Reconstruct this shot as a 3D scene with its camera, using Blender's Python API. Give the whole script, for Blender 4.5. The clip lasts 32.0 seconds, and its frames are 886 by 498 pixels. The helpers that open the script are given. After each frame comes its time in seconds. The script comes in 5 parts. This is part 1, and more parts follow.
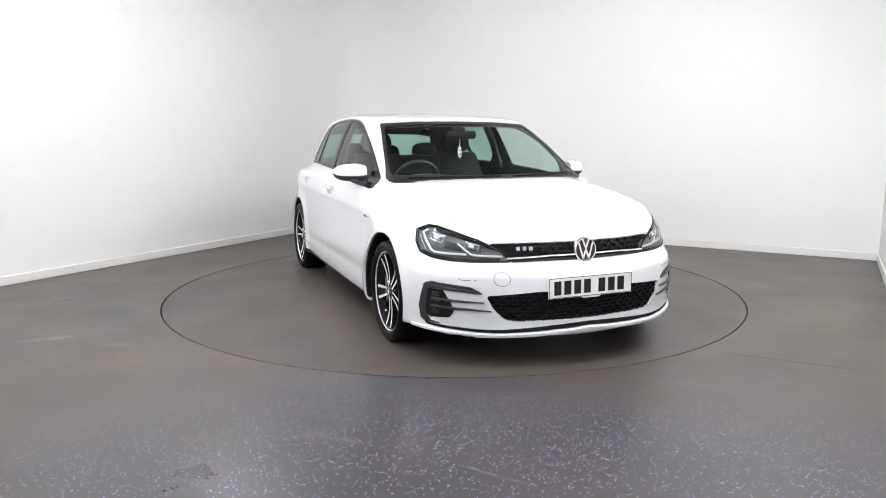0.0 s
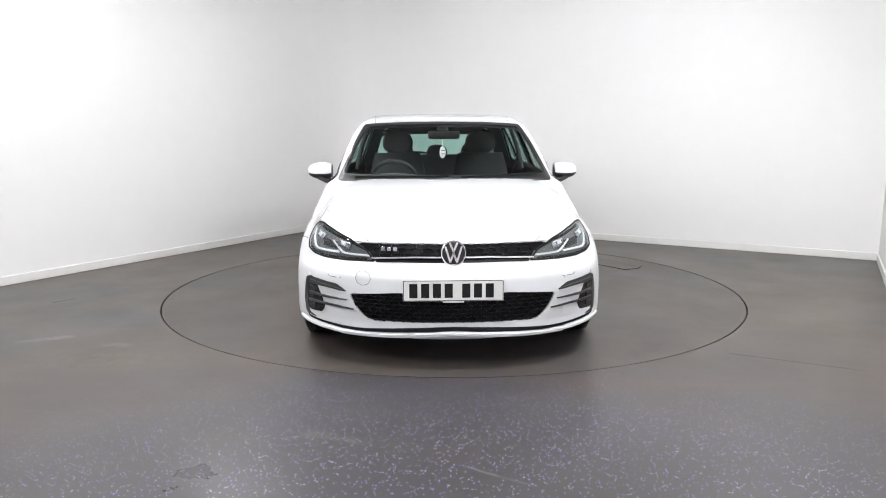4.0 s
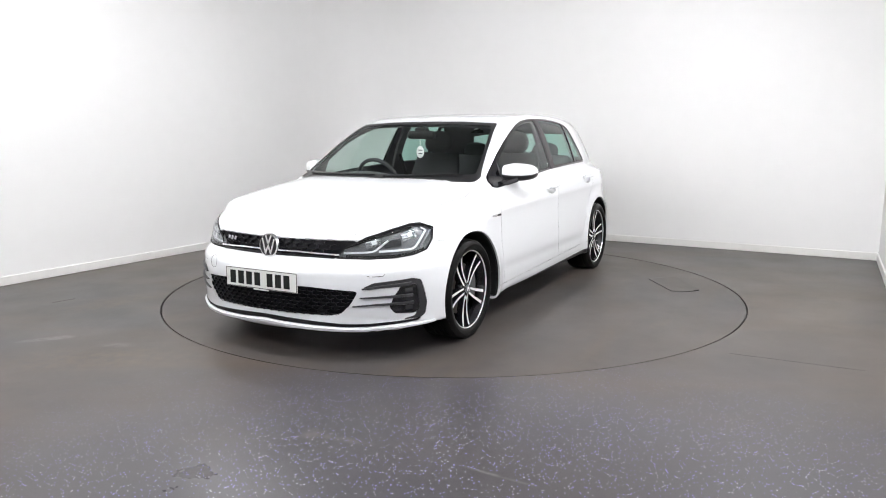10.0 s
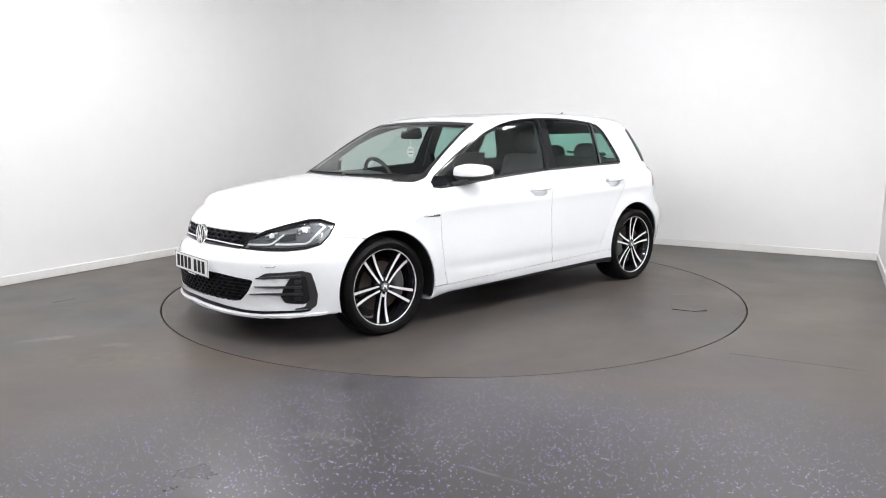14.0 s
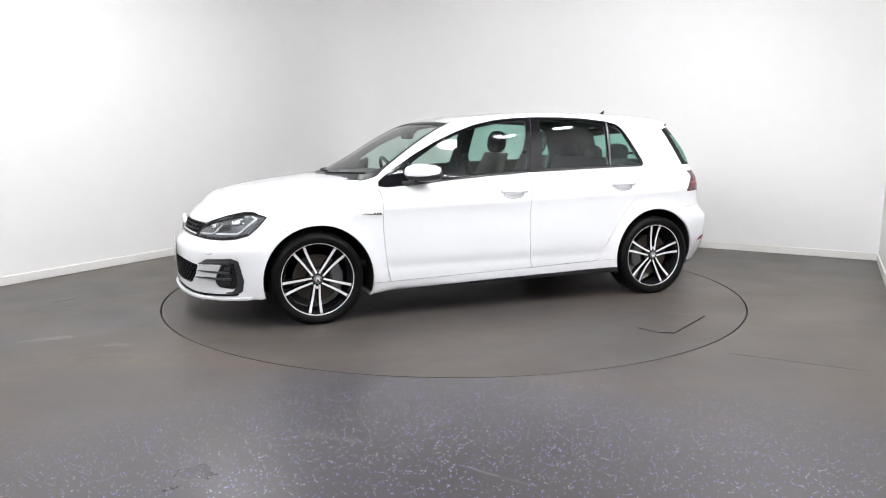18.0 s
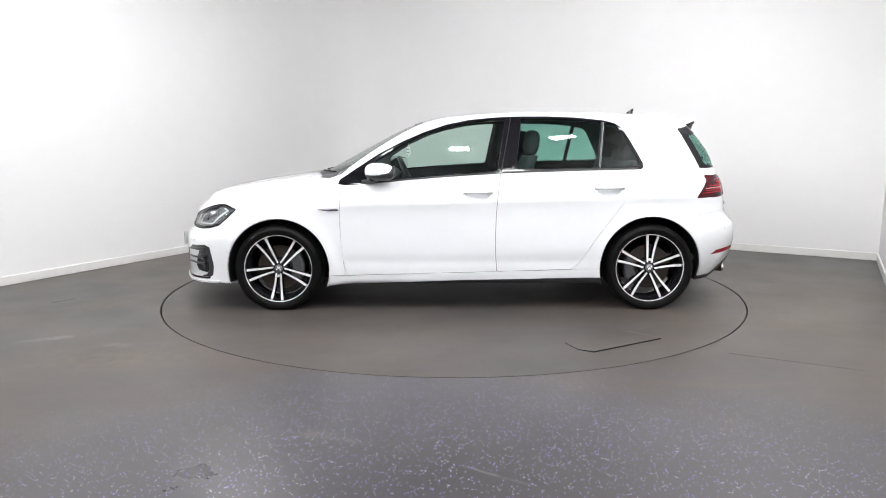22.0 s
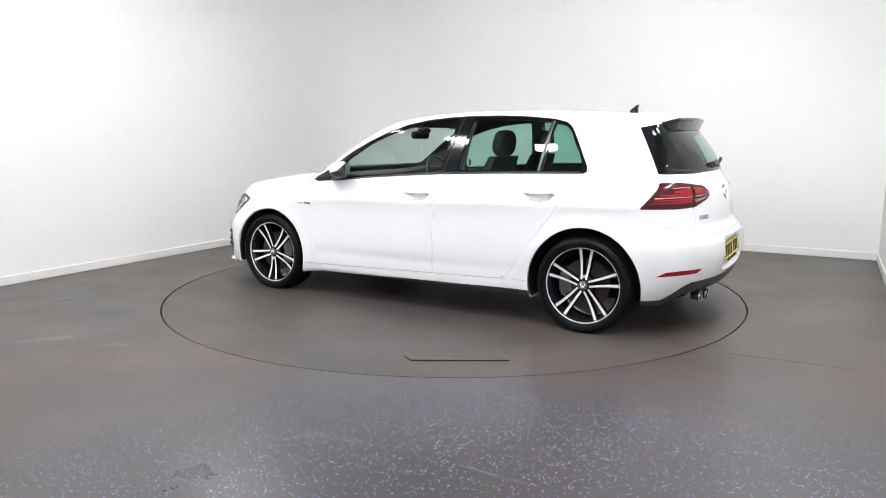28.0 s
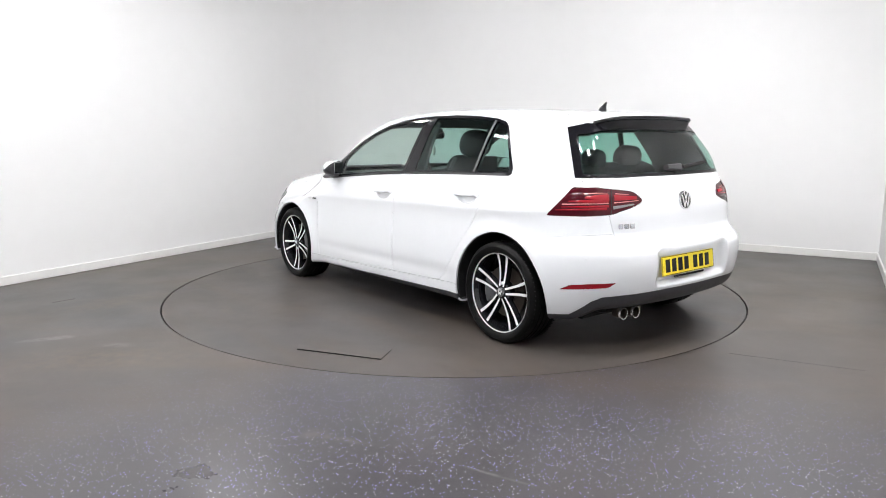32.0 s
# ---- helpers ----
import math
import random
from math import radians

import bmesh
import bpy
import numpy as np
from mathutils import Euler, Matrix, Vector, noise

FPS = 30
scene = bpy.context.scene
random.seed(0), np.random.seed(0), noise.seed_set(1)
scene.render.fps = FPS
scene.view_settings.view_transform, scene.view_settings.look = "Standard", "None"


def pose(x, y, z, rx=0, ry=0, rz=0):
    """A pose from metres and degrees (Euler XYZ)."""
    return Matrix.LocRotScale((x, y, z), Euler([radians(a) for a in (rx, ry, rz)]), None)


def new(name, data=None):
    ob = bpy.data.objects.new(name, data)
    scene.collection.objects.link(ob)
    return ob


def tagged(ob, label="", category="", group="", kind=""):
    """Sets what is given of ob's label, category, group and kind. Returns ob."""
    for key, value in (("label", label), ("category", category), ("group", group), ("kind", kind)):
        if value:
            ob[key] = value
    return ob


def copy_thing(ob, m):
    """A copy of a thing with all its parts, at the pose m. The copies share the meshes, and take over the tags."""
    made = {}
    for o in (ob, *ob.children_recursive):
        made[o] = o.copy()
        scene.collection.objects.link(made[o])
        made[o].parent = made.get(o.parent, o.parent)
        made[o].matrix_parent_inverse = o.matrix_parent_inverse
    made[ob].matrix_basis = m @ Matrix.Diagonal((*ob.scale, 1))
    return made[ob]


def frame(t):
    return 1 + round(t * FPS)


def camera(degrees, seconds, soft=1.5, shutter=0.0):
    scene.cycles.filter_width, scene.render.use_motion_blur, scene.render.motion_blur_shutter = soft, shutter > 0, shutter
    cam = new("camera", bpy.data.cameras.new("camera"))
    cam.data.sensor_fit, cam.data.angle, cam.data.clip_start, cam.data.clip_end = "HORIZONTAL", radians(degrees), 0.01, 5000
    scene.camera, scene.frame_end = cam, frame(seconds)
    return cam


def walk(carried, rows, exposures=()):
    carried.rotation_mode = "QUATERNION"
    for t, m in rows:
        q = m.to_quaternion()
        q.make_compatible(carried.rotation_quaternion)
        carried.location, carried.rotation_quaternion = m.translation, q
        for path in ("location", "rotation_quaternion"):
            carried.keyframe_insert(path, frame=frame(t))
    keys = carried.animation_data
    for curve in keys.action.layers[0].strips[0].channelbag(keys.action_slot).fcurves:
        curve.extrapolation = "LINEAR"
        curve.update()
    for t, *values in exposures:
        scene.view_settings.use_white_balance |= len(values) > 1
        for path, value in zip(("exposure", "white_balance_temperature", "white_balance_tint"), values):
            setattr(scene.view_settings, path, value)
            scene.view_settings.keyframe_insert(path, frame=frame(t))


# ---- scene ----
EXPOSURE = 0.0
LAMP = 198.0
# The camera stands still on the floor of a photo studio; a car turns before it on a turntable.
cam = camera(63.96, 32.0, soft=1.0)
LAMP_HIGH = 3.30
EYE = Matrix.Translation((0, -5.673, 1.220)) @ pose(0, 0, 0, 90 - 9.088, 0, 0.769)
EYE = EYE @ pose(0, 0, 0, 0, 0, -0.13)
walk(cam, [(0, EYE), (32, EYE)], [(0, EXPOSURE), (32, EXPOSURE)])


def heading(t):
    """The car's heading in degrees at t seconds."""
    return -66.777 - 5.1166 * t - 0.00075 * (t - 16) ** 2


# ---- light ----
CEILING = 3.7
world = bpy.data.worlds.new("studio_air")
world.use_nodes = True
world.node_tree.nodes["Background"].inputs[0].default_value = (0.8, 0.85, 0.9, 1)
world.node_tree.nodes["Background"].inputs[1].default_value = 0.02
scene.world = world


# ---- materials ----
def mat(name, colour, rough=0.5, metal=0.0, vary=0.0, scale=20.0, bump=0.0, bump_scale=200.0, coat=0.0, spec=0.5):
    """A material with two scales of variation in its colour and roughness, and fine relief."""
    m = bpy.data.materials.new(name)
    m.use_nodes = True
    n, l = m.node_tree.nodes, m.node_tree.links
    b = n["Principled BSDF"]
    b.inputs["Base Color"].default_value = (*colour, 1)
    b.inputs["Roughness"].default_value = rough
    b.inputs["Metallic"].default_value = metal
    b.inputs["Coat Weight"].default_value = coat
    b.inputs["Coat Roughness"].default_value = 0.03
    b.inputs["Specular IOR Level"].default_value = spec
    co = n.new("ShaderNodeTexCoord")
    if vary:
        big, small = n.new("ShaderNodeTexNoise"), n.new("ShaderNodeTexNoise")
        big.inputs["Scale"].default_value, small.inputs["Scale"].default_value = scale * 0.12, scale
        small.inputs["Detail"].default_value = 6
        mix = n.new("ShaderNodeMath")
        mix.operation = "ADD"
        ramp = n.new("ShaderNodeMapRange")
        ramp.inputs[1].default_value, ramp.inputs[2].default_value = 0.6, 1.4
        ramp.inputs[3].default_value, ramp.inputs[4].default_value = 1 - vary, 1 + vary
        tint = n.new("ShaderNodeVectorMath")
        tint.operation = "SCALE"
        tint.inputs[0].default_value = colour
        r = n.new("ShaderNodeMath")
        r.operation = "MULTIPLY"
        r.inputs[1].default_value = rough
        for t in (big, small):
            l.new(co.outputs["Object"], t.inputs["Vector"])
        l.new(big.outputs[0], mix.inputs[0]), l.new(small.outputs[0], mix.inputs[1])
        l.new(mix.outputs[0], ramp.inputs[0])
        l.new(ramp.outputs[0], tint.inputs["Scale"]), l.new(tint.outputs[0], b.inputs["Base Color"])
        l.new(ramp.outputs[0], r.inputs[0]), l.new(r.outputs[0], b.inputs["Roughness"])
    if bump:
        t, bp = n.new("ShaderNodeTexNoise"), n.new("ShaderNodeBump")
        t.inputs["Scale"].default_value, t.inputs["Detail"].default_value = bump_scale, 4
        bp.inputs["Strength"].default_value, bp.inputs["Distance"].default_value = bump, 0.002
        l.new(co.outputs["Object"], t.inputs["Vector"])
        l.new(t.outputs[0], bp.inputs["Height"]), l.new(bp.outputs[0], b.inputs["Normal"])
    return m


def glass_mat(name, tint, ior=1.5, rough=0.0):
    """A thin tinted pane: it lets light through straight and mirrors by its angle."""
    m = bpy.data.materials.new(name)
    m.use_nodes = True
    n, l = m.node_tree.nodes, m.node_tree.links
    n.remove(n["Principled BSDF"])
    clear, gloss, mix, tilt = (n.new("ShaderNode" + k) for k in ("BsdfTransparent", "BsdfGlossy", "MixShader", "LayerWeight"))
    clear.inputs[0].default_value = (*tint, 1)
    gloss.inputs["Roughness"].default_value = rough
    power, share = n.new("ShaderNodeMath"), n.new("ShaderNodeMath")
    power.operation, share.operation = "POWER", "MULTIPLY_ADD"
    tilt.inputs[0].default_value, power.inputs[1].default_value = 0.5, 5.0
    least = ((ior - 1) / (ior + 1)) ** 2
    share.inputs[1].default_value, share.inputs[2].default_value = 1 - least, least
    l.new(tilt.outputs["Facing"], power.inputs[0]), l.new(power.outputs[0], share.inputs[0])
    l.new(share.outputs[0], mix.inputs[0]), l.new(clear.outputs[0], mix.inputs[1]), l.new(gloss.outputs[0], mix.inputs[2])
    l.new(mix.outputs[0], n["Material Output"].inputs[0])
    return m


def glow_mat(name, colour, strength):
    m = mat(name, (0.8, 0.8, 0.8), 0.4)
    b = m.node_tree.nodes["Principled BSDF"]
    b.inputs["Emission Color"].default_value, b.inputs["Emission Strength"].default_value = (*colour, 1), strength
    return m


def floor_mat(name, brown, gloss=(0.34, 0.46), clean=None, scuffs=()):
    """Grey-brown safety vinyl: wiped streaks and blotches; in the clean stretch (x, y, inner and outer reach) the flecks show and the film of dust
    is gone; scuffs are ragged smears (x, y, half length, half width, turn, colour, strength)."""
    m = mat(name, (0.12, 0.11, 0.107), 0.42, bump=0.07, bump_scale=350, spec=0.42)
    n, l = m.node_tree.nodes, m.node_tree.links
    b = n["Principled BSDF"]
    co = n.new("ShaderNodeTexCoord").outputs["Object"]

    def node(kind, *sources, **settings):
        made = n.new("ShaderNode" + kind)
        for key, value in settings.items():
            if key == "operation":
                made.operation = value
        for k, source in enumerate(sources):
            if source is None:
                continue
            if isinstance(source, (int, float, tuple)):
                made.inputs[k].default_value = source
            else:
                l.new(source, made.inputs[k])
        return made

    def cloud(size, detail=7, rough=0.55, at=None):
        t = n.new("ShaderNodeTexNoise")
        t.inputs["Scale"].default_value, t.inputs["Detail"].default_value, t.inputs["Roughness"].default_value = size, detail, rough
        l.new(at or co, t.inputs["Vector"])
        return t.outputs[0]

    def span(source, lo, hi, low=0.0, high=1.0):
        return node("MapRange", source, lo, hi, low, high).outputs[0]

    def over(under, amount, colour):
        made = n.new("ShaderNodeMix")
        made.data_type, made.inputs[7].default_value = "RGBA", colour
        l.new(amount, made.inputs[0]), l.new(under, made.inputs[6])
        return made.outputs[2]

    def times(a, b):
        return node("Math", a, b, operation="MULTIPLY").outputs[0]

    ramp = n.new("ShaderNodeValToRGB")
    ramp.color_ramp.elements[0].position, ramp.color_ramp.elements[1].position = 0.36, 0.66
    ramp.color_ramp.elements[0].color, ramp.color_ramp.elements[1].color = (0.056, 0.053, 0.054, 1), brown
    l.new(cloud(0.55), ramp.inputs[0])
    last = ramp.outputs[0]
    bare = None
    if clean:
        cx, cy, near, far = clean
        away = node("VectorMath", co, (cx, cy, 0.0), operation="DISTANCE").outputs["Value"]
        ragged = node("Math", away, times(cloud(1.1, 6), 1.2), operation="ADD").outputs[0]
        bare = span(ragged, far + 0.6, near + 0.6)
        last = over(last, times(bare, 0.75), (0.056, 0.053, 0.059, 1))
    # wiped streaks and blotches
    for size, stretch, turn, lo, hi, colour, most in ((1.0, (0.5, 2.6, 1), 12, 0.50, 0.72, (0.092, 0.068, 0.048, 1), 0.65), (2.3, (1, 1.6, 1), -20, 0.52, 0.75, (0.040, 0.037, 0.037, 1), 0.50),
                                                      (9.0, (1, 1, 1), 0, 0.5, 0.8, (0.10, 0.092, 0.085, 1), 0.25)):
        lay = node("Mapping", co, (size * 3.1, turn * 0.7, 0.0), (0.0, 0.0, radians(turn)), stretch).outputs[0]
        amount = span(cloud(size, 8, 0.6, lay), lo, hi, 0.0, most)
        if bare is not None:
            amount = times(amount, span(bare, 0.0, 1.0, 1.0, 0.12))
        last = over(last, amount, colour)
    for px, py, long, wide, turn, colour, most in scuffs:
        moved = node("VectorMath", co, (-px, -py, 0.0), operation="ADD").outputs[0]
        lay = node("Mapping", moved, (0.0, 0.0, 0.0), (0.0, 0.0, radians(-turn)), (1.0, 1.0, 1.0)).outputs[0]
        lay = node("VectorMath", lay, (1 / long, 1 / wide, 1.0), operation="MULTIPLY").outputs[0]
        size = node("VectorMath", lay, operation="LENGTH").outputs["Value"]
        rag = span(cloud(14.0, 6, 0.65), 0.35, 0.65)
        last = over(last, times(times(span(size, 1.0, 0.3), rag), most), colour)
    for size, share, colour in ((185, 0.980, (0.68, 0.68, 0.78, 1)), (170, 0.958, (0.30, 0.26, 0.76, 1)), (230, 0.94, (0.035, 0.033, 0.035, 1))) if clean else ():
        cell = n.new("ShaderNodeTexVoronoi")
        cell.inputs["Scale"].default_value = size
        l.new(node("VectorMath", co, (size * 0.01, size * 0.003, 0.0), operation="ADD").outputs[0], cell.inputs["Vector"])
        chance = node("SeparateColor", cell.outputs["Color"]).outputs[0]
        fleck = times(node("Math", chance, share, operation="GREATER_THAN").outputs[0], node("Math", cell.outputs["Distance"], 0.46, operation="LESS_THAN").outputs[0])
        last = over(last, times(fleck, bare), colour)
    l.new(last, b.inputs["Base Color"])
    shine = span(cloud(1.3, 8), 0.3, 0.7, *gloss)
    if bare is not None:
        shine = node("Math", shine, times(bare, 0.08), operation="SUBTRACT").outputs[0]
    l.new(shine, b.inputs["Roughness"])
    return m


WALL = mat("white_emulsion", (0.84, 0.835, 0.832), 0.75, vary=0.015, scale=6, bump=0.06, bump_scale=120)
GREYWALL = mat("grey_emulsion", (0.55, 0.55, 0.555), 0.8, vary=0.03, scale=6, bump=0.06, bump_scale=120)
SKIRT = mat("white_gloss_paint", (0.80, 0.79, 0.77), 0.35, vary=0.04, scale=14)
TILE = mat("dark_ceiling", (0.22, 0.22, 0.225), 0.9, vary=0.05, scale=40, bump=0.2)
PANEL = glow_mat("led_panel", (0.985, 0.985, 1.0), LAMP)
PALE, TAN = (0.19, 0.18, 0.175, 1), (0.125, 0.095, 0.062, 1)
SCUFFS = ((-2.50, -1.53, 0.16, 0.05, 28, PALE, 0.7), (-2.41, -1.49, 0.10, 0.06, 15, PALE, 0.9), (-1.98, -1.64, 0.14, 0.06, 0, PALE, 0.5), (-2.50, -0.55, 0.55, 0.22, 50, TAN, 0.55),
          (-1.95, -1.90, 0.75, 0.28, 6, TAN, 0.6), (-0.56, -2.90, 0.09, 0.07, -10, (0.15, 0.125, 0.115, 1), 0.55), (-0.44, -2.95, 0.16, 0.03, -22, (0.14, 0.12, 0.11, 1), 0.5), (0.15, -3.25, 0.20, 0.012, -31, PALE, 0.5))
FLOOR = floor_mat("grey_safety_vinyl", (0.084, 0.066, 0.053, 1), (0.34, 0.44), (0.1, -4.3, 1.5, 2.7), SCUFFS)
DISC = floor_mat("grey_turntable_vinyl", (0.086, 0.071, 0.060, 1), (0.38, 0.50), None, ((-1.0, -1.55, 0.16, 0.05, 20, (0.17, 0.09, 0.05, 1), 0.5), (0.4, 1.75, 0.2, 0.06, -10, TAN, 0.5)))
GAP = mat("dark_gap", (0.012, 0.012, 0.012), 0.8, vary=0.2)
PAINT = mat("white_car_paint", (0.75, 0.763, 0.785), 0.32, vary=0.01, scale=30, coat=1.0)
BLACK = mat("gloss_black_trim", (0.010, 0.010, 0.012), 0.08, vary=0.05)
PIANO = mat("piano_black", (0.006, 0.006, 0.008), 0.10, vary=0.05, spec=0.28)
SATIN = mat("satin_black_plastic", (0.025, 0.025, 0.028), 0.42, vary=0.12, scale=60, bump=0.08, bump_scale=500)
MATT = mat("matt_black_plastic", (0.012, 0.012, 0.012), 0.7, vary=0.15, scale=60, bump=0.1, spec=0.25)
VALANCE = mat("dark_grey_valance_plastic", (0.045, 0.045, 0.05), 0.45, vary=0.12, scale=60, bump=0.1, bump_scale=500)
MESH = mat("dark_grille_plastic", (0.004, 0.004, 0.006), 0.45, vary=0.15, scale=60, spec=0.2)
CHROME = mat("chrome", (0.86, 0.87, 0.88), 0.24, metal=1.0, vary=0.03)
SILVER = mat("machined_alloy", (0.93, 0.93, 0.93), 0.30, metal=0.35, vary=0.06, scale=90)
RUBBER = mat("tyre_rubber", (0.005, 0.005, 0.005), 0.42, vary=0.2, scale=40, bump=0.15, bump_scale=250, spec=0.12)
STEEL = mat("brake_steel", (0.035, 0.027, 0.021), 0.5, metal=0.5, vary=0.15, scale=60)
CLOTH = mat("dark_seat_cloth", (0.048, 0.048, 0.052), 0.9, vary=0.2, scale=120, bump=0.3, bump_scale=600)
SEAL = mat("black_screen_edge", (0.012, 0.012, 0.013), 0.4, vary=0.1, scale=40)
DASH = mat("grey_black_dash", (0.07, 0.07, 0.073), 0.55, vary=0.12, scale=60, bump=0.15, bump_scale=500)
LINING = mat("cabin_lining", (0.075, 0.075, 0.079), 0.85, vary=0.15, scale=50, bump=0.15)
RED = mat("red_lamp_plastic", (0.27, 0.006, 0.014), 0.15, vary=0.08, scale=50, spec=0.35)
DARKRED = mat("smoked_red_lamp", (0.050, 0.002, 0.006), 0.10, vary=0.1, scale=50, spec=0.35)
REFLECT = mat("red_reflector", (0.27, 0.010, 0.016), 0.2, vary=0.1, scale=300, bump=0.3, bump_scale=400)
LIGHTBAR = mat("pale_red_lightbar", (0.75, 0.24, 0.24), 0.2)
SMOKE = mat("lamp_housing_grey", (0.085, 0.088, 0.092), 0.3, metal=0.3, vary=0.1, scale=80)
HOUSING = mat("dark_lamp_housing", (0.15, 0.153, 0.16), 0.3, metal=0.3, vary=0.1, scale=80)
REFLECTOR = mat("lamp_reflector", (0.45, 0.46, 0.48), 0.22, metal=0.8, vary=0.15, scale=120)
FOGLENS = mat("dark_fog_lens", (0.03, 0.03, 0.033), 0.15, vary=0.15, scale=90)
REVERSE = mat("smoked_clear_lens", (0.20, 0.18, 0.19), 0.12, vary=0.1, scale=90)
LENS = glass_mat("clear_lamp_cover", (0.93, 0.95, 0.96), 1.45)
CLEAR = mat("lamp_crystal", (0.82, 0.84, 0.86), 0.12, metal=0.2)
WHITEPLATE = mat("white_plate", (0.78, 0.78, 0.76), 0.3, vary=0.02)
YELLOWPLATE = mat("yellow_plate", (0.84, 0.66, 0.02), 0.3, vary=0.02)
GLASS = glass_mat("green_tinted_glass", (0.74, 0.86, 0.81))
PRIVACY = glass_mat("green_rear_glass", (0.45, 0.68, 0.61))
SCREEN = glass_mat("windscreen_glass", (0.80, 0.89, 0.86))
MIRROR = mat("mirror_glass", (0.75, 0.8, 0.8), 0.02, metal=1.0)


# ---- mesh helpers ----
def mesh_object(name, verts, faces, material, parent=None, smooth=True, normals=None, label=""):
    me = bpy.data.meshes.new(name)
    me.from_pydata([tuple(v) for v in verts], [], [tuple(f) for f in faces])
    me.materials.append(material)
    me.polygons.foreach_set("use_smooth", [smooth] * len(me.polygons))
    me.update()
    if normals is not None:
        me.normals_split_custom_set_from_vertices([tuple(v) for v in normals])
    ob = new(name, me)
    ob.parent = parent
    return tagged(ob, label)


def part(name, bm, material, parent, label="", smooth=False):
    """Links a bmesh as one mesh object under a thing or a part."""
    me = bpy.data.meshes.new(name)
    bm.to_mesh(me)
    bm.free()
    me.materials.append(material)
    if smooth:
        me.polygons.foreach_set("use_smooth", [True] * len(me.polygons))
        me.set_sharp_from_angle(angle=radians(38))
    ob = new(name, me)
    ob.parent = parent
    return tagged(ob, label)


def box(cx, cy, cz, sx, sy, sz, bevel=0.0, m=None, bm=None, segments=2):
    """A box in a bmesh, its edges rounded."""
    bm = bm or bmesh.new()
    made = bmesh.ops.create_cube(bm, size=1)["verts"]
    bmesh.ops.scale(bm, vec=(sx, sy, sz), verts=made)
    if bevel:
        got = bmesh.ops.bevel(bm, geom=list({e for v in made for e in v.link_edges}), offset=bevel, segments=segments, affect="EDGES", profile=0.5)
        made = list({v for f in got["faces"] for v in f.verts} | {v for v in made if v.is_valid})
    bmesh.ops.transform(bm, matrix=Matrix.Translation((cx, cy, cz)) @ (m or Matrix()), verts=made)
    return bm


def lathe(profile, steps=64, axis="Y", arc=(0.0, 2 * math.pi), closed=False):
    """Turns (radius, along) points about an axis."""
    bm = bmesh.new()
    full = abs(arc[1] - arc[0] - 2 * math.pi) < 1e-6
    rings = []
    for k in range(steps if full else steps + 1):
        a = arc[0] + (arc[1] - arc[0]) * k / steps
        c, s = math.cos(a), math.sin(a)
        rings.append([bm.verts.new({"Y": (r * c, h, r * s), "Z": (r * c, r * s, h), "X": (h, r * c, r * s)}[axis]) for r, h in profile])
    count = len(rings)
    for k in range(count if full else count - 1):
        a, b = rings[k], rings[(k + 1) % count]
        for j in range(len(profile) if closed else len(profile) - 1):
            i = (j + 1) % len(profile)
            bm.faces.new((a[j], b[j], b[i], a[i]))
    bmesh.ops.recalc_face_normals(bm, faces=bm.faces)
    return bm


def sweep(path, wide, tall, up=(0, 0, 1), bm=None, taper=None):
    """A flat-oval bar along a path of points."""
    bm = bm or bmesh.new()
    rings = []
    pts = [Vector(p) for p in path]
    for i, p in enumerate(pts):
        along = (pts[min(i + 1, len(pts) - 1)] - pts[max(i - 1, 0)]).normalized()
        across = along.cross(Vector(up)).normalized()
        rise = across.cross(along)
        k = taper[i] if taper else 1.0
        ring = []
        for a in range(10):
            c, s = math.cos(a * math.pi / 5), math.sin(a * math.pi / 5)
            ring.append(bm.verts.new(p + across * (wide / 2 * k * math.copysign(abs(c) ** 0.6, c)) + rise * (tall / 2 * k * math.copysign(abs(s) ** 0.6, s))))
        rings.append(ring)
    for a, b in zip(rings, rings[1:]):
        for j in range(10):
            bm.faces.new((a[j], a[(j + 1) % 10], b[(j + 1) % 10], b[j]))
    bm.faces.new(rings[0][::-1]), bm.faces.new(rings[-1])
    bmesh.ops.recalc_face_normals(bm, faces=bm.faces)
    return bm


def slab(outline, thick, axis="Z"):
    """A flat plate from a 2D outline, thickened downwards from nought."""
    bm = bmesh.new()
    f = bm.faces.new([bm.verts.new((x, y, 0)) for x, y in outline])
    got = bmesh.ops.extrude_face_region(bm, geom=[f])["geom"]
    bmesh.ops.translate(bm, vec=(0, 0, -thick), verts=[g for g in got if isinstance(g, bmesh.types.BMVert)])
    bmesh.ops.recalc_face_normals(bm, faces=bm.faces)
    return bm


# ---- the studio ----
CORNER_FAR, LEFT_NEAR = Vector((-1.35, 4.43, 0)), Vector((-7.03, -6.1, 0))
CORNER_RIGHT, RIGHT_NEAR = Vector((4.172, 1.232, 0)), Vector((-0.05, -6.80, 0))


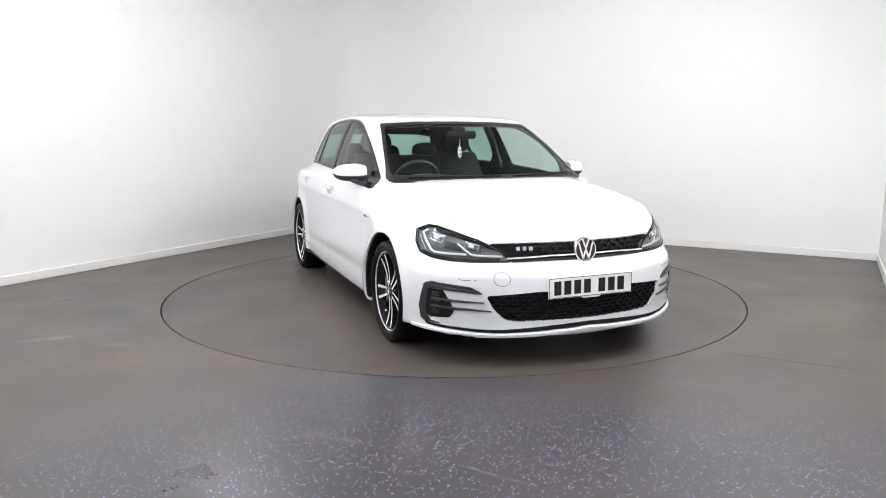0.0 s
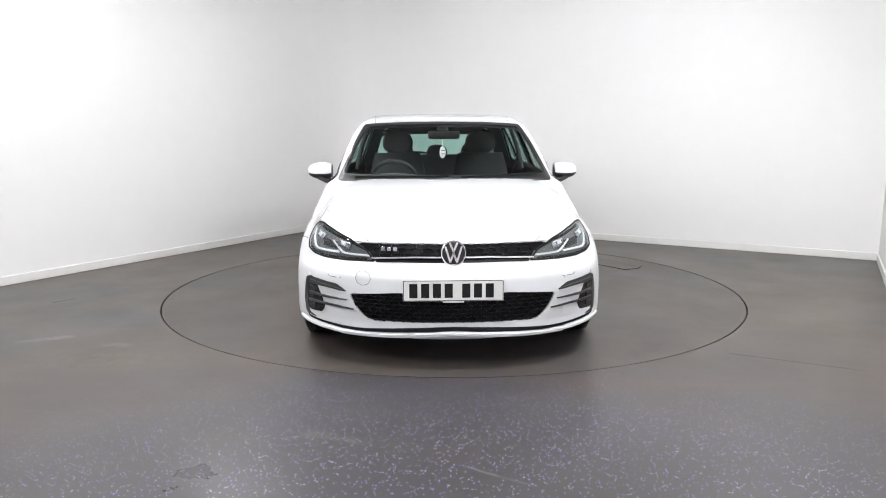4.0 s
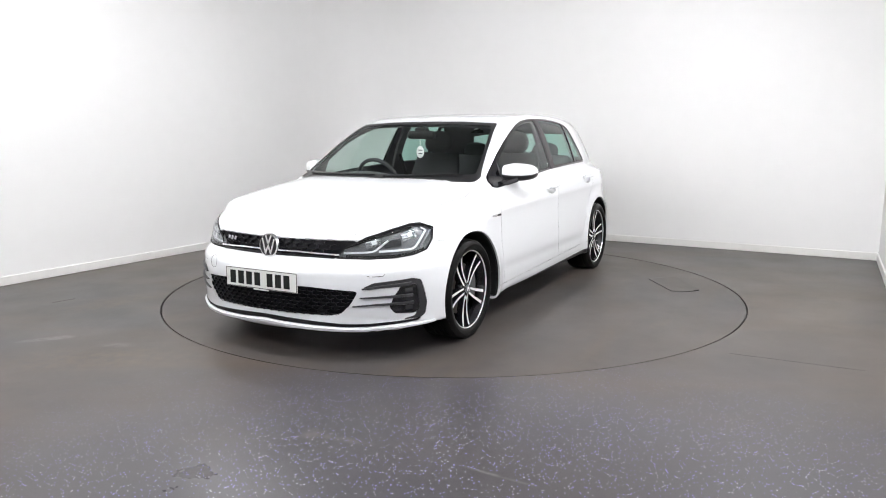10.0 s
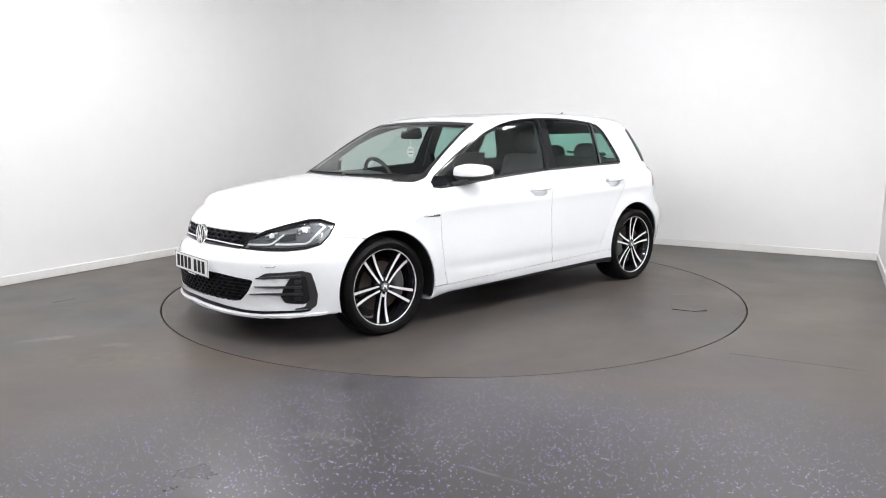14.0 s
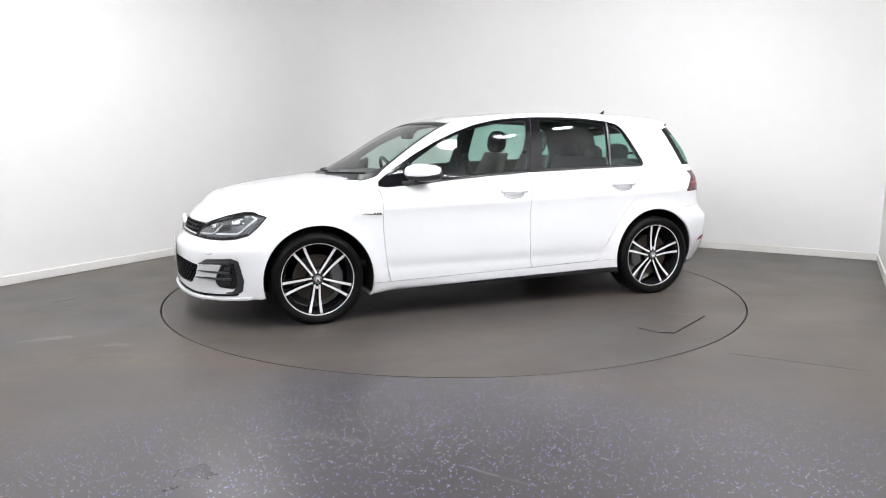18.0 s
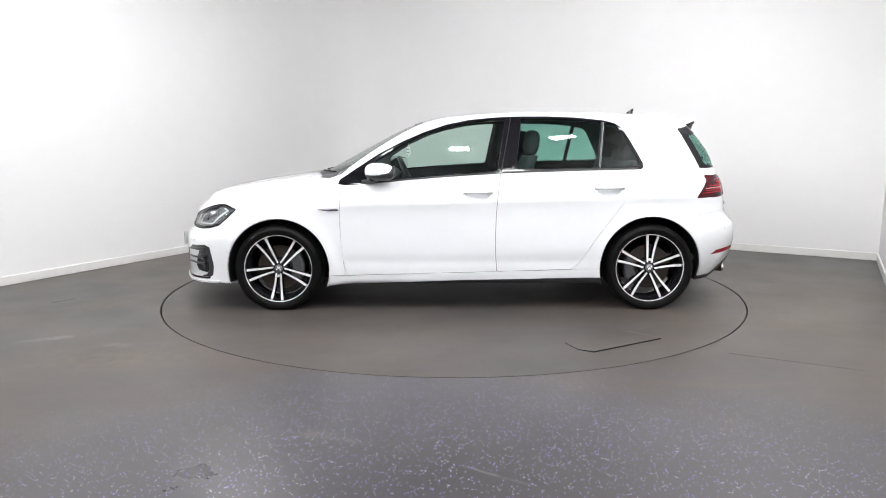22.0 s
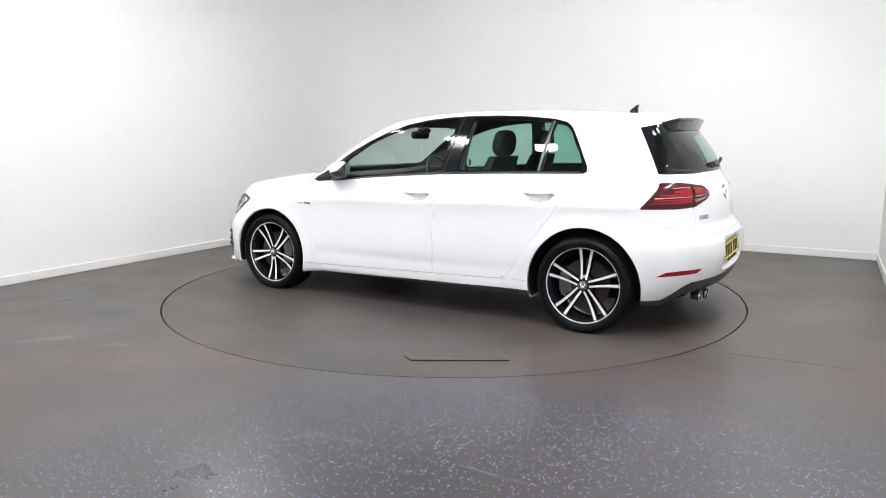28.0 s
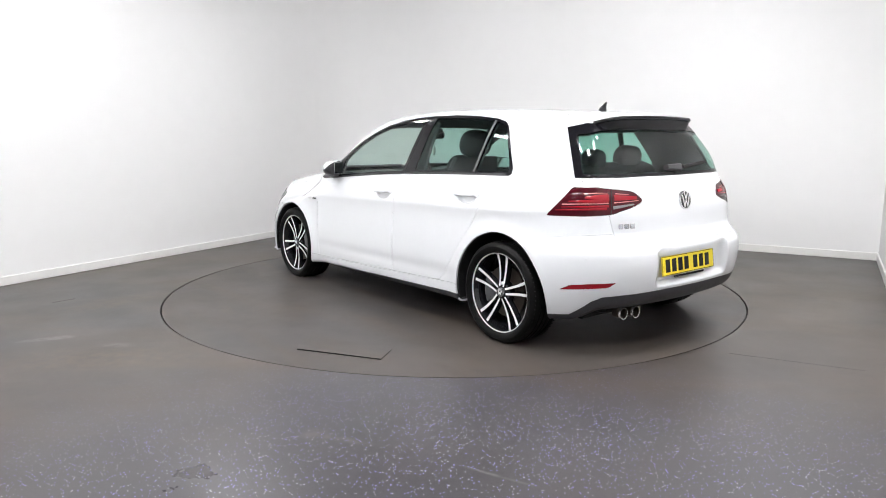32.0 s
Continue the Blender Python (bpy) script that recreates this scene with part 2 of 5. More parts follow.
def wall_block(name, a, b, label, base=0.075, coat=None):
    """A wall from a to b, its room side on that line, with its skirting board."""
    along = (b - a).normalized()
    out = Vector((along.y, -along.x, 0))
    if out.dot((a + b) / 2 - Vector((0, -1.5, 0))) < 0:
        out = -out
    m = Matrix((along, out, Vector((0, 0, 1)))).transposed().to_4x4()
    m.translation = (a + b) / 2
    size = (b - a).length
    bm = box(0, 0.1, CEILING / 2, size + 0.4, 0.2, CEILING)
    wall = tagged(part(name, bm, coat or WALL, None), label, kind="structure")
    wall.matrix_world = m
    skirt = tagged(part("baseboard", box(0, -0.008, base / 2, size, 0.016, base, bevel=0.004), SKIRT, None), "painted white skirting board along the studio wall", kind="structure")
    skirt.matrix_world = m
    return wall


wall_block("wall_west", LEFT_NEAR, CORNER_FAR, "plain white painted studio wall")
wall_block("wall_north", CORNER_FAR, CORNER_RIGHT, "plain white painted studio wall behind the turntable")
wall_block("wall_east", CORNER_RIGHT, RIGHT_NEAR, "plain white painted studio side wall")
# unseen end wall, added; its grey sets how much light bounces onto the car
wall_block("added_wall_south", RIGHT_NEAR, LEFT_NEAR, "unseen grey wall added to close the studio", coat=GREYWALL)
# the inside corner is coved
COVE = 0.9
da, db = (LEFT_NEAR - CORNER_FAR).normalized(), (CORNER_RIGHT - CORNER_FAR).normalized()
bm = bmesh.new()
curve_pts = []
for k in range(13):
    s = k / 12
    curve_pts.append(CORNER_FAR + da * (COVE * (1 - s) ** 2) + db * (COVE * s * s))
low = [bm.verts.new((p.x, p.y, 0.0)) for p in curve_pts + [CORNER_FAR]]
high = [bm.verts.new((p.x, p.y, CEILING)) for p in curve_pts + [CORNER_FAR]]
for k in range(14):
    bm.faces.new((low[k], low[(k + 1) % 14], high[(k + 1) % 14], high[k]))
bmesh.ops.recalc_face_normals(bm, faces=bm.faces)
tagged(part("wall_cove", bm, WALL, None, smooth=True), "rounded white inside corner of the studio", kind="structure")

TABLE_R, GROOVE = 2.222, 0.0095
bm = bmesh.new()
inner = [bm.verts.new(((TABLE_R + GROOVE / 2 + 0.003) * math.cos(a), (TABLE_R + GROOVE / 2) * math.sin(a) + 0.021, 0)) for a in np.linspace(0, 2 * math.pi, 193)[:-1]]
outer = [bm.verts.new((11 * math.cos(a), 11 * math.sin(a) - 1, 0)) for a in np.linspace(0, 2 * math.pi, 193)[:-1]]
deep = [bm.verts.new((v.co.x, v.co.y, -0.05)) for v in inner]
for k in range(192):
    j = (k + 1) % 192
    bm.faces.new((inner[k], outer[k], outer[j], inner[j]))
    bm.faces.new((deep[k], inner[k], inner[j], deep[j]))
bmesh.ops.recalc_face_normals(bm, faces=bm.faces)
tagged(part("floor", bm, FLOOR, None), "grey speckled vinyl studio floor with brown scuffs", kind="structure")
pit = slab([(2.4 * math.cos(a), 2.4 * math.sin(a)) for a in np.linspace(0, 2 * math.pi, 65)[:-1]], 0.05)
pit = tagged(part("turntable_pit", pit, GAP, None), "dark pit under the turntable", kind="structure")
pit.location.z = -0.06
tagged(part("ceiling", box(-1, -1, CEILING + 0.05, 16, 16, 0.1), TILE, None), "dark grey studio ceiling", kind="structure")

# the turning floor disc with its service hatch
HATCH = ((-0.650, 1.612), (-0.704, 1.747), (-0.784, 1.801), (-1.247, 1.530), (-1.120, 1.365), (-1.045, 1.352))
table = tagged(new("turntable"), "round grey vinyl turntable set flush in the floor", "turntable")
bm = bmesh.new()
rim = [bm.verts.new(((TABLE_R - GROOVE / 2) * math.cos(a), (TABLE_R - GROOVE / 2) * math.sin(a), 0)) for a in np.linspace(0, 2 * math.pi, 193)[:-1]]
face = bm.faces.new(rim)
got = bmesh.ops.extrude_face_region(bm, geom=[face])["geom"]
bmesh.ops.translate(bm, vec=(0, 0, -0.045), verts=[g for g in got if isinstance(g, bmesh.types.BMVert)])
bmesh.ops.recalc_face_normals(bm, faces=bm.faces)
part("disc", bm, DISC, table)
bm = bmesh.new()
low = [bm.verts.new((x, y, -0.004)) for x, y in HATCH]
high = [bm.verts.new((x, y, z)) for (x, y), z in zip(HATCH, (0.0045, 0.0035, 0.0075, 0.0070, 0.0015, 0.0040))]
for k in range(6):
    bm.faces.new((low[k], low[(k + 1) % 6], high[(k + 1) % 6], high[k]))
lid = bm.faces.new(high)
bmesh.ops.recalc_face_normals(bm, faces=bm.faces)
for f in bm.faces:
    f.material_index = 0 if f is lid else 1
lid = part("hatch_lid", bm, DISC, table, "service hatch lid standing slightly proud, dark at its edges")
lid.data.materials.append(GAP)

# light panels: a ring over the turntable's edge and added fill panels at the camera's end and by the walls, hung from
# the ceiling and tipped towards the car
def light_panel(tilt, group):
    lamp = tagged(new("ceiling_light"), "white rectangular led panel hung tilted from the ceiling, lit", "ceiling light", group)
    tip = pose(0, 0, 0, tilt, 0, 0)
    housing = box(0, 0, 0.018, 0.36, 0.18, 0.036, bevel=0.006)
    bmesh.ops.transform(housing, matrix=tip, verts=housing.verts)
    part("housing", housing, SKIRT, lamp)
    face = box(0, 0, -0.003, 0.32, 0.14, 0.006)
    bmesh.ops.transform(face, matrix=tip, verts=face.verts)
    part("diffuser", face, PANEL, lamp)
    for x in (-0.12, 0.12):
        part("hanger", sweep([(x, 0, 0.03), (x, 0, CEILING - LAMP_HIGH)], 0.016, 0.016, up=(0, 1, 0)), SKIRT, lamp, smooth=True)
    return lamp


RING = [(out * math.cos(radians(turn)), out * math.sin(radians(turn))) for turn, out in ((272, 2.75), (302, 2.75), (324, 2.75), (344, 2.70), (193, 2.75), (216, 2.75), (242, 2.75))]
# added unseen panels: the bank fills the lower bodywork, the flank pair the back walls
FILL_BANK = ((1.0, -4.0), (-0.75, -5.2), (-2.4, -5.3), (-4.0, -5.0), (-5.2, -4.0), (-4.4, -2.9))
FILL_FLANK = ((-2.25, 1.20), (2.85, 0.35))
for spots, tilt, group in ((RING, 14.0, "lights in a ring over the turntable"), (FILL_BANK, 66.0, "lights in a bank at the end of the studio"),
                            (FILL_FLANK, 52.0, "lights along the studio walls")):
    first = light_panel(tilt, group)
    for k, (x, y) in enumerate(spots):
        m = pose(x, y, LAMP_HIGH, 0, 0, math.degrees(math.atan2(y, x)) + 90)
        if k:
            copy_thing(first, m)
        else:
            first.matrix_world = m


# ---- the car: a smooth skin, cut into its panels ----
def curve(x, *pts):
    """A smooth curve through (x, value) points, held flat past its ends."""
    xs = np.array([p[0] for p in pts], float)
    vs = np.array([p[1] for p in pts], float)
    order = np.argsort(xs)
    xs, vs = xs[order], vs[order]
    d = np.diff(vs) / np.diff(xs)
    m = np.concatenate([[d[0]], (d[:-1] + d[1:]) / 2, [d[-1]]])
    x = np.clip(x, xs[0], xs[-1])
    i = np.clip(np.searchsorted(xs, x) - 1, 0, len(xs) - 2)
    h = xs[i + 1] - xs[i]
    s = (x - xs[i]) / h
    return (vs[i] * (1 + 2 * s) * (1 - s) ** 2 + vs[i + 1] * s * s * (3 - 2 * s)
            + h * s * (1 - s) * (m[i] * (1 - s) - m[i + 1] * s))


def join(a, b, r):
    """The larger of two fields, with the edge between them rounded."""
    return np.maximum(a, b) + np.maximum(r - np.abs(a - b), 0) ** 2 / (4 * r)


def step(x, a, b):
    s = np.clip((x - a) / (b - a), 0, 1)
    return s * s * (3 - 2 * s)


FRONT_ARCH, REAR_ARCH, ARCH_R = (1.306, 0.304), (-1.297, 0.312), 0.358


def half_width(x, z):
    """Half the width of the car's side at x and z."""
    crease = 0.742 + 0.022 * (0.9 - x)
    w = curve(x, (2.0, 0.80), (1.7, 0.868), (1.31, 0.892), (0.9, 0.886), (0.4, 0.885), (-0.4, 0.886), (-0.9, 0.882), (-1.31, 0.878), (-1.65, 0.862), (-1.9, 0.81), (-2.05, 0.76))
    up = (z - crease + np.sqrt((z - crease) ** 2 + 0.00012)) / 2
    down = up - (z - crease)
    low = w - 0.010 - 0.16 * up - 1.2 * up ** 2 - 0.0055 * (1 - np.exp(-down / 0.020)) + 0.016 * step(down, 0.04, 0.38) - 0.09 * np.maximum(0.26 - z, 0)
    low -= 0.0045 * np.exp(-((z - 0.36) / 0.035) ** 2) * step(x, -1.0, -0.8) * step(-x, -0.95, -0.8)
    low -= 0.075 * step(-x, 1.35, 1.9) * step(z, 0.5, 0.8) + 0.03 * step(x, 1.4, 1.75) * step(z, 0.5, 0.75)
    low -= 0.045 * step(x, 0.7, 1.25) * step(z, 0.70, 0.86)
    for (ax, az) in (FRONT_ARCH, REAR_ARCH):
        r = np.hypot(x - ax, z - az)
        low += 0.014 * np.exp(-((r - ARCH_R) / 0.06) ** 2)
    g = curve(x, (1.3, 0.66), (0.9, 0.74), (0.6, 0.782), (0.2, 0.81), (-0.3, 0.810), (-0.8, 0.793), (-1.27, 0.760), (-1.6, 0.70), (-1.9, 0.64))
    green = g - curve(z, (0.9, -0.005), (0.95, 0.012), (1.02, 0.037), (1.15, 0.09), (1.28, 0.152), (1.36, 0.205), (1.45, 0.27))
    k = step(z, 0.90, 0.97)
    return low * (1 - k) + green * k


def brow(y):
    """How far the wing falls away from the bonnet at its edge."""
    d = 1.8 * y ** 10
    return d / (1 + (d / 0.19) ** 4) ** 0.25


def fields(x, y, z):
    y = np.abs(y)
    side = y - half_width(x, z)
    hood = z - curve(x, (2.2, 0.60), (2.1, 0.70), (1.99, 0.782), (1.79, 0.85), (1.6, 0.889), (1.4, 0.919), (1.2, 0.944), (1.0, 0.962), (0.6, 0.98), (-1.5, 0.98), (-2.0, 0.965)) + 0.05 * y ** 2 + step(x, 0.7, 1.2) * brow(y)
    hood = hood * curve(x, (2.1, 0.8), (1.9, 0.93), (1.6, 1.0))
    fz = curve(z, (0.15, -0.03), (0.17, -0.012), (0.20, -0.003), (0.25, -0.003), (0.30, 0.0), (0.45, 0.0), (0.51, -0.012), (0.56, -0.055), (0.62, -0.075), (0.69, -0.10), (0.76, -0.17))
    front = x - (2.172 + fz - 0.42 * y ** 2 - 0.25 * y ** 6)
    rz = curve(z, (0.18, 0.16), (0.26, 0.09), (0.34, 0.035), (0.45, 0.004), (0.55, 0.0), (0.60, 0.012), (0.64, 0.05), (0.68, 0.078), (0.72, 0.086), (0.80, 0.094), (0.90, 0.118), (0.96, 0.136), (1.0, 0.155))
    rz = rz + 0.05 * step(-y, -0.36, -0.31) * step(z, 0.385, 0.43) * step(-z, -0.605, -0.575)
    rear = -x - (2.062 - rz - 0.16 * y ** 2 - 0.66 * y ** 6)
    floor = 0.172 + 0.026 * step(x, -1.1, -0.9) * step(-x, -1.05, -0.75) + step(-x, 1.3, 1.5) * (0.033 + 0.070 * step(-(x + y), 1.0, 1.26)) + 0.028 * step(x, 1.35, 1.6) * step(y, 0.66, 0.86) - z
    ws = (x - curve(z, (0.90, 1.175), (0.955, 1.08), (1.05, 0.90), (1.15, 0.72), (1.25, 0.525), (1.33, 0.365), (1.42, 0.15)) + (0.33 - 0.35 * (z - 0.95)) * y ** 2) / 1.95
    glass = (-x - curve(z, (0.90, 1.985), (0.97, 1.935), (1.05, 1.885), (1.15, 1.815), (1.25, 1.735), (1.34, 1.65), (1.45, 1.53)) + 0.22 * y ** 2 + 0.3 * y ** 6) / 1.25
    roof = z - curve(x, (0.7, 1.27), (0.42, 1.328), (0.2, 1.363), (0.0, 1.385), (-0.4, 1.407), (-0.8, 1.406), (-1.2, 1.391), (-1.5, 1.369), (-1.8, 1.340)) + 0.03 * y ** 2 + 0.10 * y ** 6
    cabin = join(join(ws, glass, 0.04), roof, 0.07)
    return side, hood, front, rear, floor, cabin


def body(p):
    """Below nought inside the car's painted and glazed skin."""
    side, hood, front, rear, floor, cabin = fields(p[..., 0], p[..., 1], p[..., 2])
    top = -join(-hood, -cabin, 0.02)
    x, z = p[..., 0], p[..., 2]
    r = 0.05 + 0.015 * step(z, 0.9, 1.3) + 0.05 * step(x, 1.0, 1.5)
    f = join(side, top, r)
    f = join(f, front, 0.10)
    f = join(f, rear, 0.09)
    return join(f, floor, 0.04 - 0.028 * step(x, 1.3, 1.6))


def shoot(o, d, reach=3.0):
    """Where rays from inside the car leave its skin."""
    n = 48
    lo = np.zeros(len(d))
    hi = np.full(len(d), reach)
    found = np.zeros(len(d), bool)
    for k in range(1, n + 1):
        s = reach * k / n
        out = body(o + d * s) > 0
        first = out & ~found
        hi[first], lo[first] = s, reach * (k - 1) / n
        found |= out
    for _ in range(22):
        mid = (lo + hi) / 2
        out = body(o + d * mid[:, None]) > 0
        hi, lo = np.where(out, mid, hi), np.where(out, lo, mid)
    return o + d * hi[:, None]

VIEWS = {
    "side": (Vector((1, 0, 0)), Vector((0, 0, 1)), Vector((0, 1, 0))),
    "front": (Vector((0, 1, 0)), Vector((0, 0, 1)), Vector((1, 0, 0))),
    "rear": (Vector((0, 1, 0)), Vector((0, 0, 1)), Vector((-1, 0, 0))),
    "top": (Vector((1, 0, 0)), Vector((0, 1, 0)), Vector((0, 0, 1))),
    "front_corner": (Vector((-1, 1, 0)).normalized(), Vector((0, 0, 1)), Vector((1, 1, 0)).normalized()),
    "rear_corner": (Vector((1, 1, 0)).normalized(), Vector((0, 0, 1)), Vector((-1, 1, 0)).normalized()),
}


def skin_grid():
    """Half the car's skin: rings round a spine between the axles, and a fan over each end that closes on the wheel's side."""
    lean = np.radians(np.concatenate([np.linspace(0, 68, 52), np.linspace(68, 80, 17)[1:], np.linspace(80, 90, 9)[1:]]))
    fan = np.radians(np.concatenate([np.linspace(0, 84, 44), np.linspace(84, 114, 31)[1:], np.linspace(114, 180, 32)[1:]]))
    spine = np.linspace(REAR_ARCH[0], FRONT_ARCH[0], 136)
    verts, faces = [], []

    def sheet(origins, ways, rows, cols):
        base = len(verts)
        verts.extend(shoot(np.array(origins), np.array(ways)))
        for i in range(rows - 1):
            for j in range(cols - 1):
                a = base + i * cols + j
                faces.append((a, a + 1, a + cols + 1, a + cols))

    ring = np.concatenate([lean, math.pi - lean[-2::-1]])
    o = [(x, 0, 0.5) for x in spine for a in ring]
    d = [(0, math.sin(a), math.cos(a)) for x in spine for a in ring]
    sheet(o, d, len(spine), len(ring))
    for end, way in ((spine[-1], 1), (spine[0], -1)):
        o = [(end, 0, 0.5) for b in fan for g in lean]
        d = [(way * math.cos(g) * math.sin(b), math.sin(g), math.cos(g) * math.cos(b)) for b in fan for g in lean]
        sheet(o, d, len(fan), len(lean))
    bm = bmesh.new()
    made = [bm.verts.new(v) for v in verts]
    for f in faces:
        if len({tuple(np.round(verts[k], 5)) for k in f}) > 2:
            bm.faces.new([made[k] for k in f])
    bmesh.ops.remove_doubles(bm, verts=bm.verts, dist=0.0004)
    bmesh.ops.recalc_face_normals(bm, faces=bm.faces)
    bm.faces.ensure_lookup_table()
    top = max(bm.faces, key=lambda f: f.calc_center_median().z)
    if top.normal.z < 0:
        bmesh.ops.reverse_faces(bm, faces=bm.faces)
    return bm


def inside(pts, u, v):
    """Which of the points (u, v) lie in the outline."""
    hit = np.zeros(len(u), bool)
    for (x0, y0), (x1, y1) in zip(pts, pts[1:] + pts[:1]):
        if y0 != y1:
            hit ^= ((y0 > v) != (y1 > v)) & (u < (x1 - x0) * (v - y0) / (y1 - y0) + x0)
    return hit


def rounded(pts, r, steps=4):
    """An outline with its corners cut to soft bends."""
    out = []
    for k, p in enumerate(pts):
        p, a, b = Vector(p), Vector(pts[k - 1]), Vector(pts[(k + 1) % len(pts)])
        p0 = p + (a - p).normalized() * min(r, (a - p).length * 0.45)
        p1 = p + (b - p).normalized() * min(r, (b - p).length * 0.45)
        for s in np.linspace(0, 1, steps + 1):
            q = p0 * (1 - s) ** 2 + p * 2 * s * (1 - s) + p1 * s * s
            out.append((q.x, q.y))
    return out


LABELS = ["body_side"]
HANDLES = ((-0.089, 0.829), (-0.998, 0.858))


def cut(bm, tag, name, view, pts, facing=-2.0, where=None):
    """Cuts an outline, seen from one side, through the skin and names the faces inside it."""
    U, V, N = VIEWS[view]
    if name not in LABELS:
        LABELS.append(name)
    us, vs = [p[0] for p in pts], [p[1] for p in pts]
    u0, u1, v0, v1 = min(us) - 0.04, max(us) + 0.04, min(vs) - 0.04, max(vs) + 0.04
    near = {}
    for f in bm.faces:
        c = f.calc_center_median()
        u, v = c.dot(U), c.dot(V)
        if u0 < u < u1 and v0 < v < v1 and f.normal.dot(N) > facing and (where is None or where(c)):
            near[f] = (u, v)
    for (ax, ay), (bx, by) in zip(pts, pts[1:] + pts[:1]):
        if abs(ax - bx) + abs(ay - by) < 1e-6:
            continue
        lo_u, hi_u, lo_v, hi_v = min(ax, bx) - 0.025, max(ax, bx) + 0.025, min(ay, by) - 0.025, max(ay, by) + 0.025
        pick = [f for f, (u, v) in near.items() if lo_u < u < hi_u and lo_v < v < hi_v]
        if not pick:
            continue
        geom = list({e for f in pick for e in f.edges}) + pick + list({w for f in pick for w in f.verts})
        no = (U * (by - ay) - V * (bx - ax)).normalized()
        got = bmesh.ops.bisect_plane(bm, geom=geom, dist=1e-5, plane_co=U * ax + V * ay, plane_no=no)
        for f in pick:
            near.pop(f, None)
        for g in pick + [g for g in got["geom"] if isinstance(g, bmesh.types.BMFace)]:
            if g.is_valid:
                c = g.calc_center_median()
                near[g] = (c.dot(U), c.dot(V))
    keep = [f for f in near if f.is_valid]
    uv = np.array([(f.calc_center_median().dot(U), f.calc_center_median().dot(V)) for f in keep])
    for f, h in zip(keep, inside(list(pts), uv[:, 0], uv[:, 1])):
        if h:
            f[tag] = LABELS.index(name)


def circle(cx, cz, r, n=56):
    return [(cx + r * math.cos(a), cz + r * math.sin(a)) for a in np.linspace(0, 2 * math.pi, n + 1)[:-1]]


skin = skin_grid()
tag = skin.faces.layers.int.new("panel")
cut(skin, tag, "roof", "top", [(0.42, -0.1), (0.42, 0.20), (0.36, 0.50), (-0.4, 0.535), (-1.1, 0.52), (-1.58, 0.50), (-1.80, 0.46), (-1.80, -0.1)], 0.4)
cut(skin, tag, "fender", "side", [(0.90, 0.915), (0.868, 0.815), (0.872, 0.717), (0.866, 0.517), (0.849, 0.355), (0.84, 0.262), (0.95, 0.262), (0.95, 0.1), (2.0, 0.1), (2.0, 1.1), (1.1, 1.1), (0.97, 0.965), (0.93, 0.945)])
cut(skin, tag, "hood", "top", [(2.3, -0.1), (2.3, 0.43), (1.995, 0.447), (1.923, 0.535), (1.82, 0.63), (1.70, 0.692), (1.557, 0.718), (1.335, 0.722), (1.11, 0.735), (0.965, 0.722), (0.90, 0.70), (0.945, 0.66), (1.03, 0.40), (1.085, 0.2), (1.10, -0.1)], 0.08)
cut(skin, tag, "front_bumper", "side", [(2.4, 0.0), (2.4, 0.668), (1.66, 0.668), (1.64, 0.644), (1.52, 0.634), (1.36, 0.605), (1.36, 0.0)])
cut(skin, tag, "sill", "side", [(0.96, 0.0), (0.95, 0.262), (0.829, 0.261), (-0.222, 0.288), (-0.736, 0.302), (-0.97, 0.308), (-0.97, 0.0)])
cut(skin, tag, "sill_trim", "side", [(0.95, 0.188), (0.8, 0.198), (0.6, 0.207), (0.02, 0.225), (-0.57, 0.237), (-0.95, 0.244), (-0.97, 0.0), (0.96, 0.0)])
B_GAP = [(-0.222, 0.288), (-0.213, 0.40), (-0.211, 0.533), (-0.216, 0.689), (-0.230, 0.845), (-0.250, 0.975)]
cut(skin, tag, "front_door", "side", [(0.897, 0.90), (0.880, 0.862), (0.868, 0.815), (0.872, 0.717), (0.871, 0.60), (0.866, 0.517), (0.858, 0.43), (0.849, 0.355), (0.829, 0.261)] + B_GAP + [(0.2, 0.955), (0.7, 0.912)], 0.05)
cut(skin, tag, "rear_door", "side", B_GAP + [(-0.75, 0.995), (-1.262, 1.005), (-1.245, 0.962), (-1.14, 0.82), (-1.053, 0.70), (-0.975, 0.60), (-0.906, 0.506), (-0.85, 0.42), (-0.797, 0.345), (-0.765, 0.316), (-0.736, 0.302)], 0.05)
DLO = [(0.885, 0.897), (0.878, 0.925), (0.768, 0.999), (0.608, 1.100), (0.447, 1.184), (0.288, 1.252), (0.130, 1.305), (-0.031, 1.337), (-0.192, 1.353), (-0.354, 1.361), (-0.595, 1.362), (-0.794, 1.354), (-0.992, 1.334), (-1.075, 1.314), (-1.112, 1.288), (-1.135, 1.258), (-1.173, 1.195), (-1.225, 1.096), (-1.258, 1.035), (-1.259, 1.005), (-1.239, 0.992), (-0.748, 0.984), (-0.211, 0.966), (0.191, 0.943), (0.510, 0.918), (0.710, 0.897), (0.831, 0.888)]
cut(skin, tag, "window_surround", "side", DLO, 0.05, lambda c: c.x > 0.12)
cut(skin, tag, "window_surround", "side", DLO, 0.3, lambda c: c.x <= 0.14 and (c.z < 1.28 or c.x < -0.95))
cut(skin, tag, "window_surround", "side", DLO, 0.60, lambda c: c.z >= 1.27 and -0.97 < c.x < 0.14)
cut(skin, tag, "front_window", "side", rounded([(0.640, 0.922), (0.630, 1.047), (0.445, 1.164), (0.286, 1.236), (0.127, 1.286), (-0.033, 1.321), (-0.193, 1.339), (-0.290, 1.343), (-0.226, 0.985), (0.192, 0.960), (0.472, 0.938)], 0.02), 0.35)
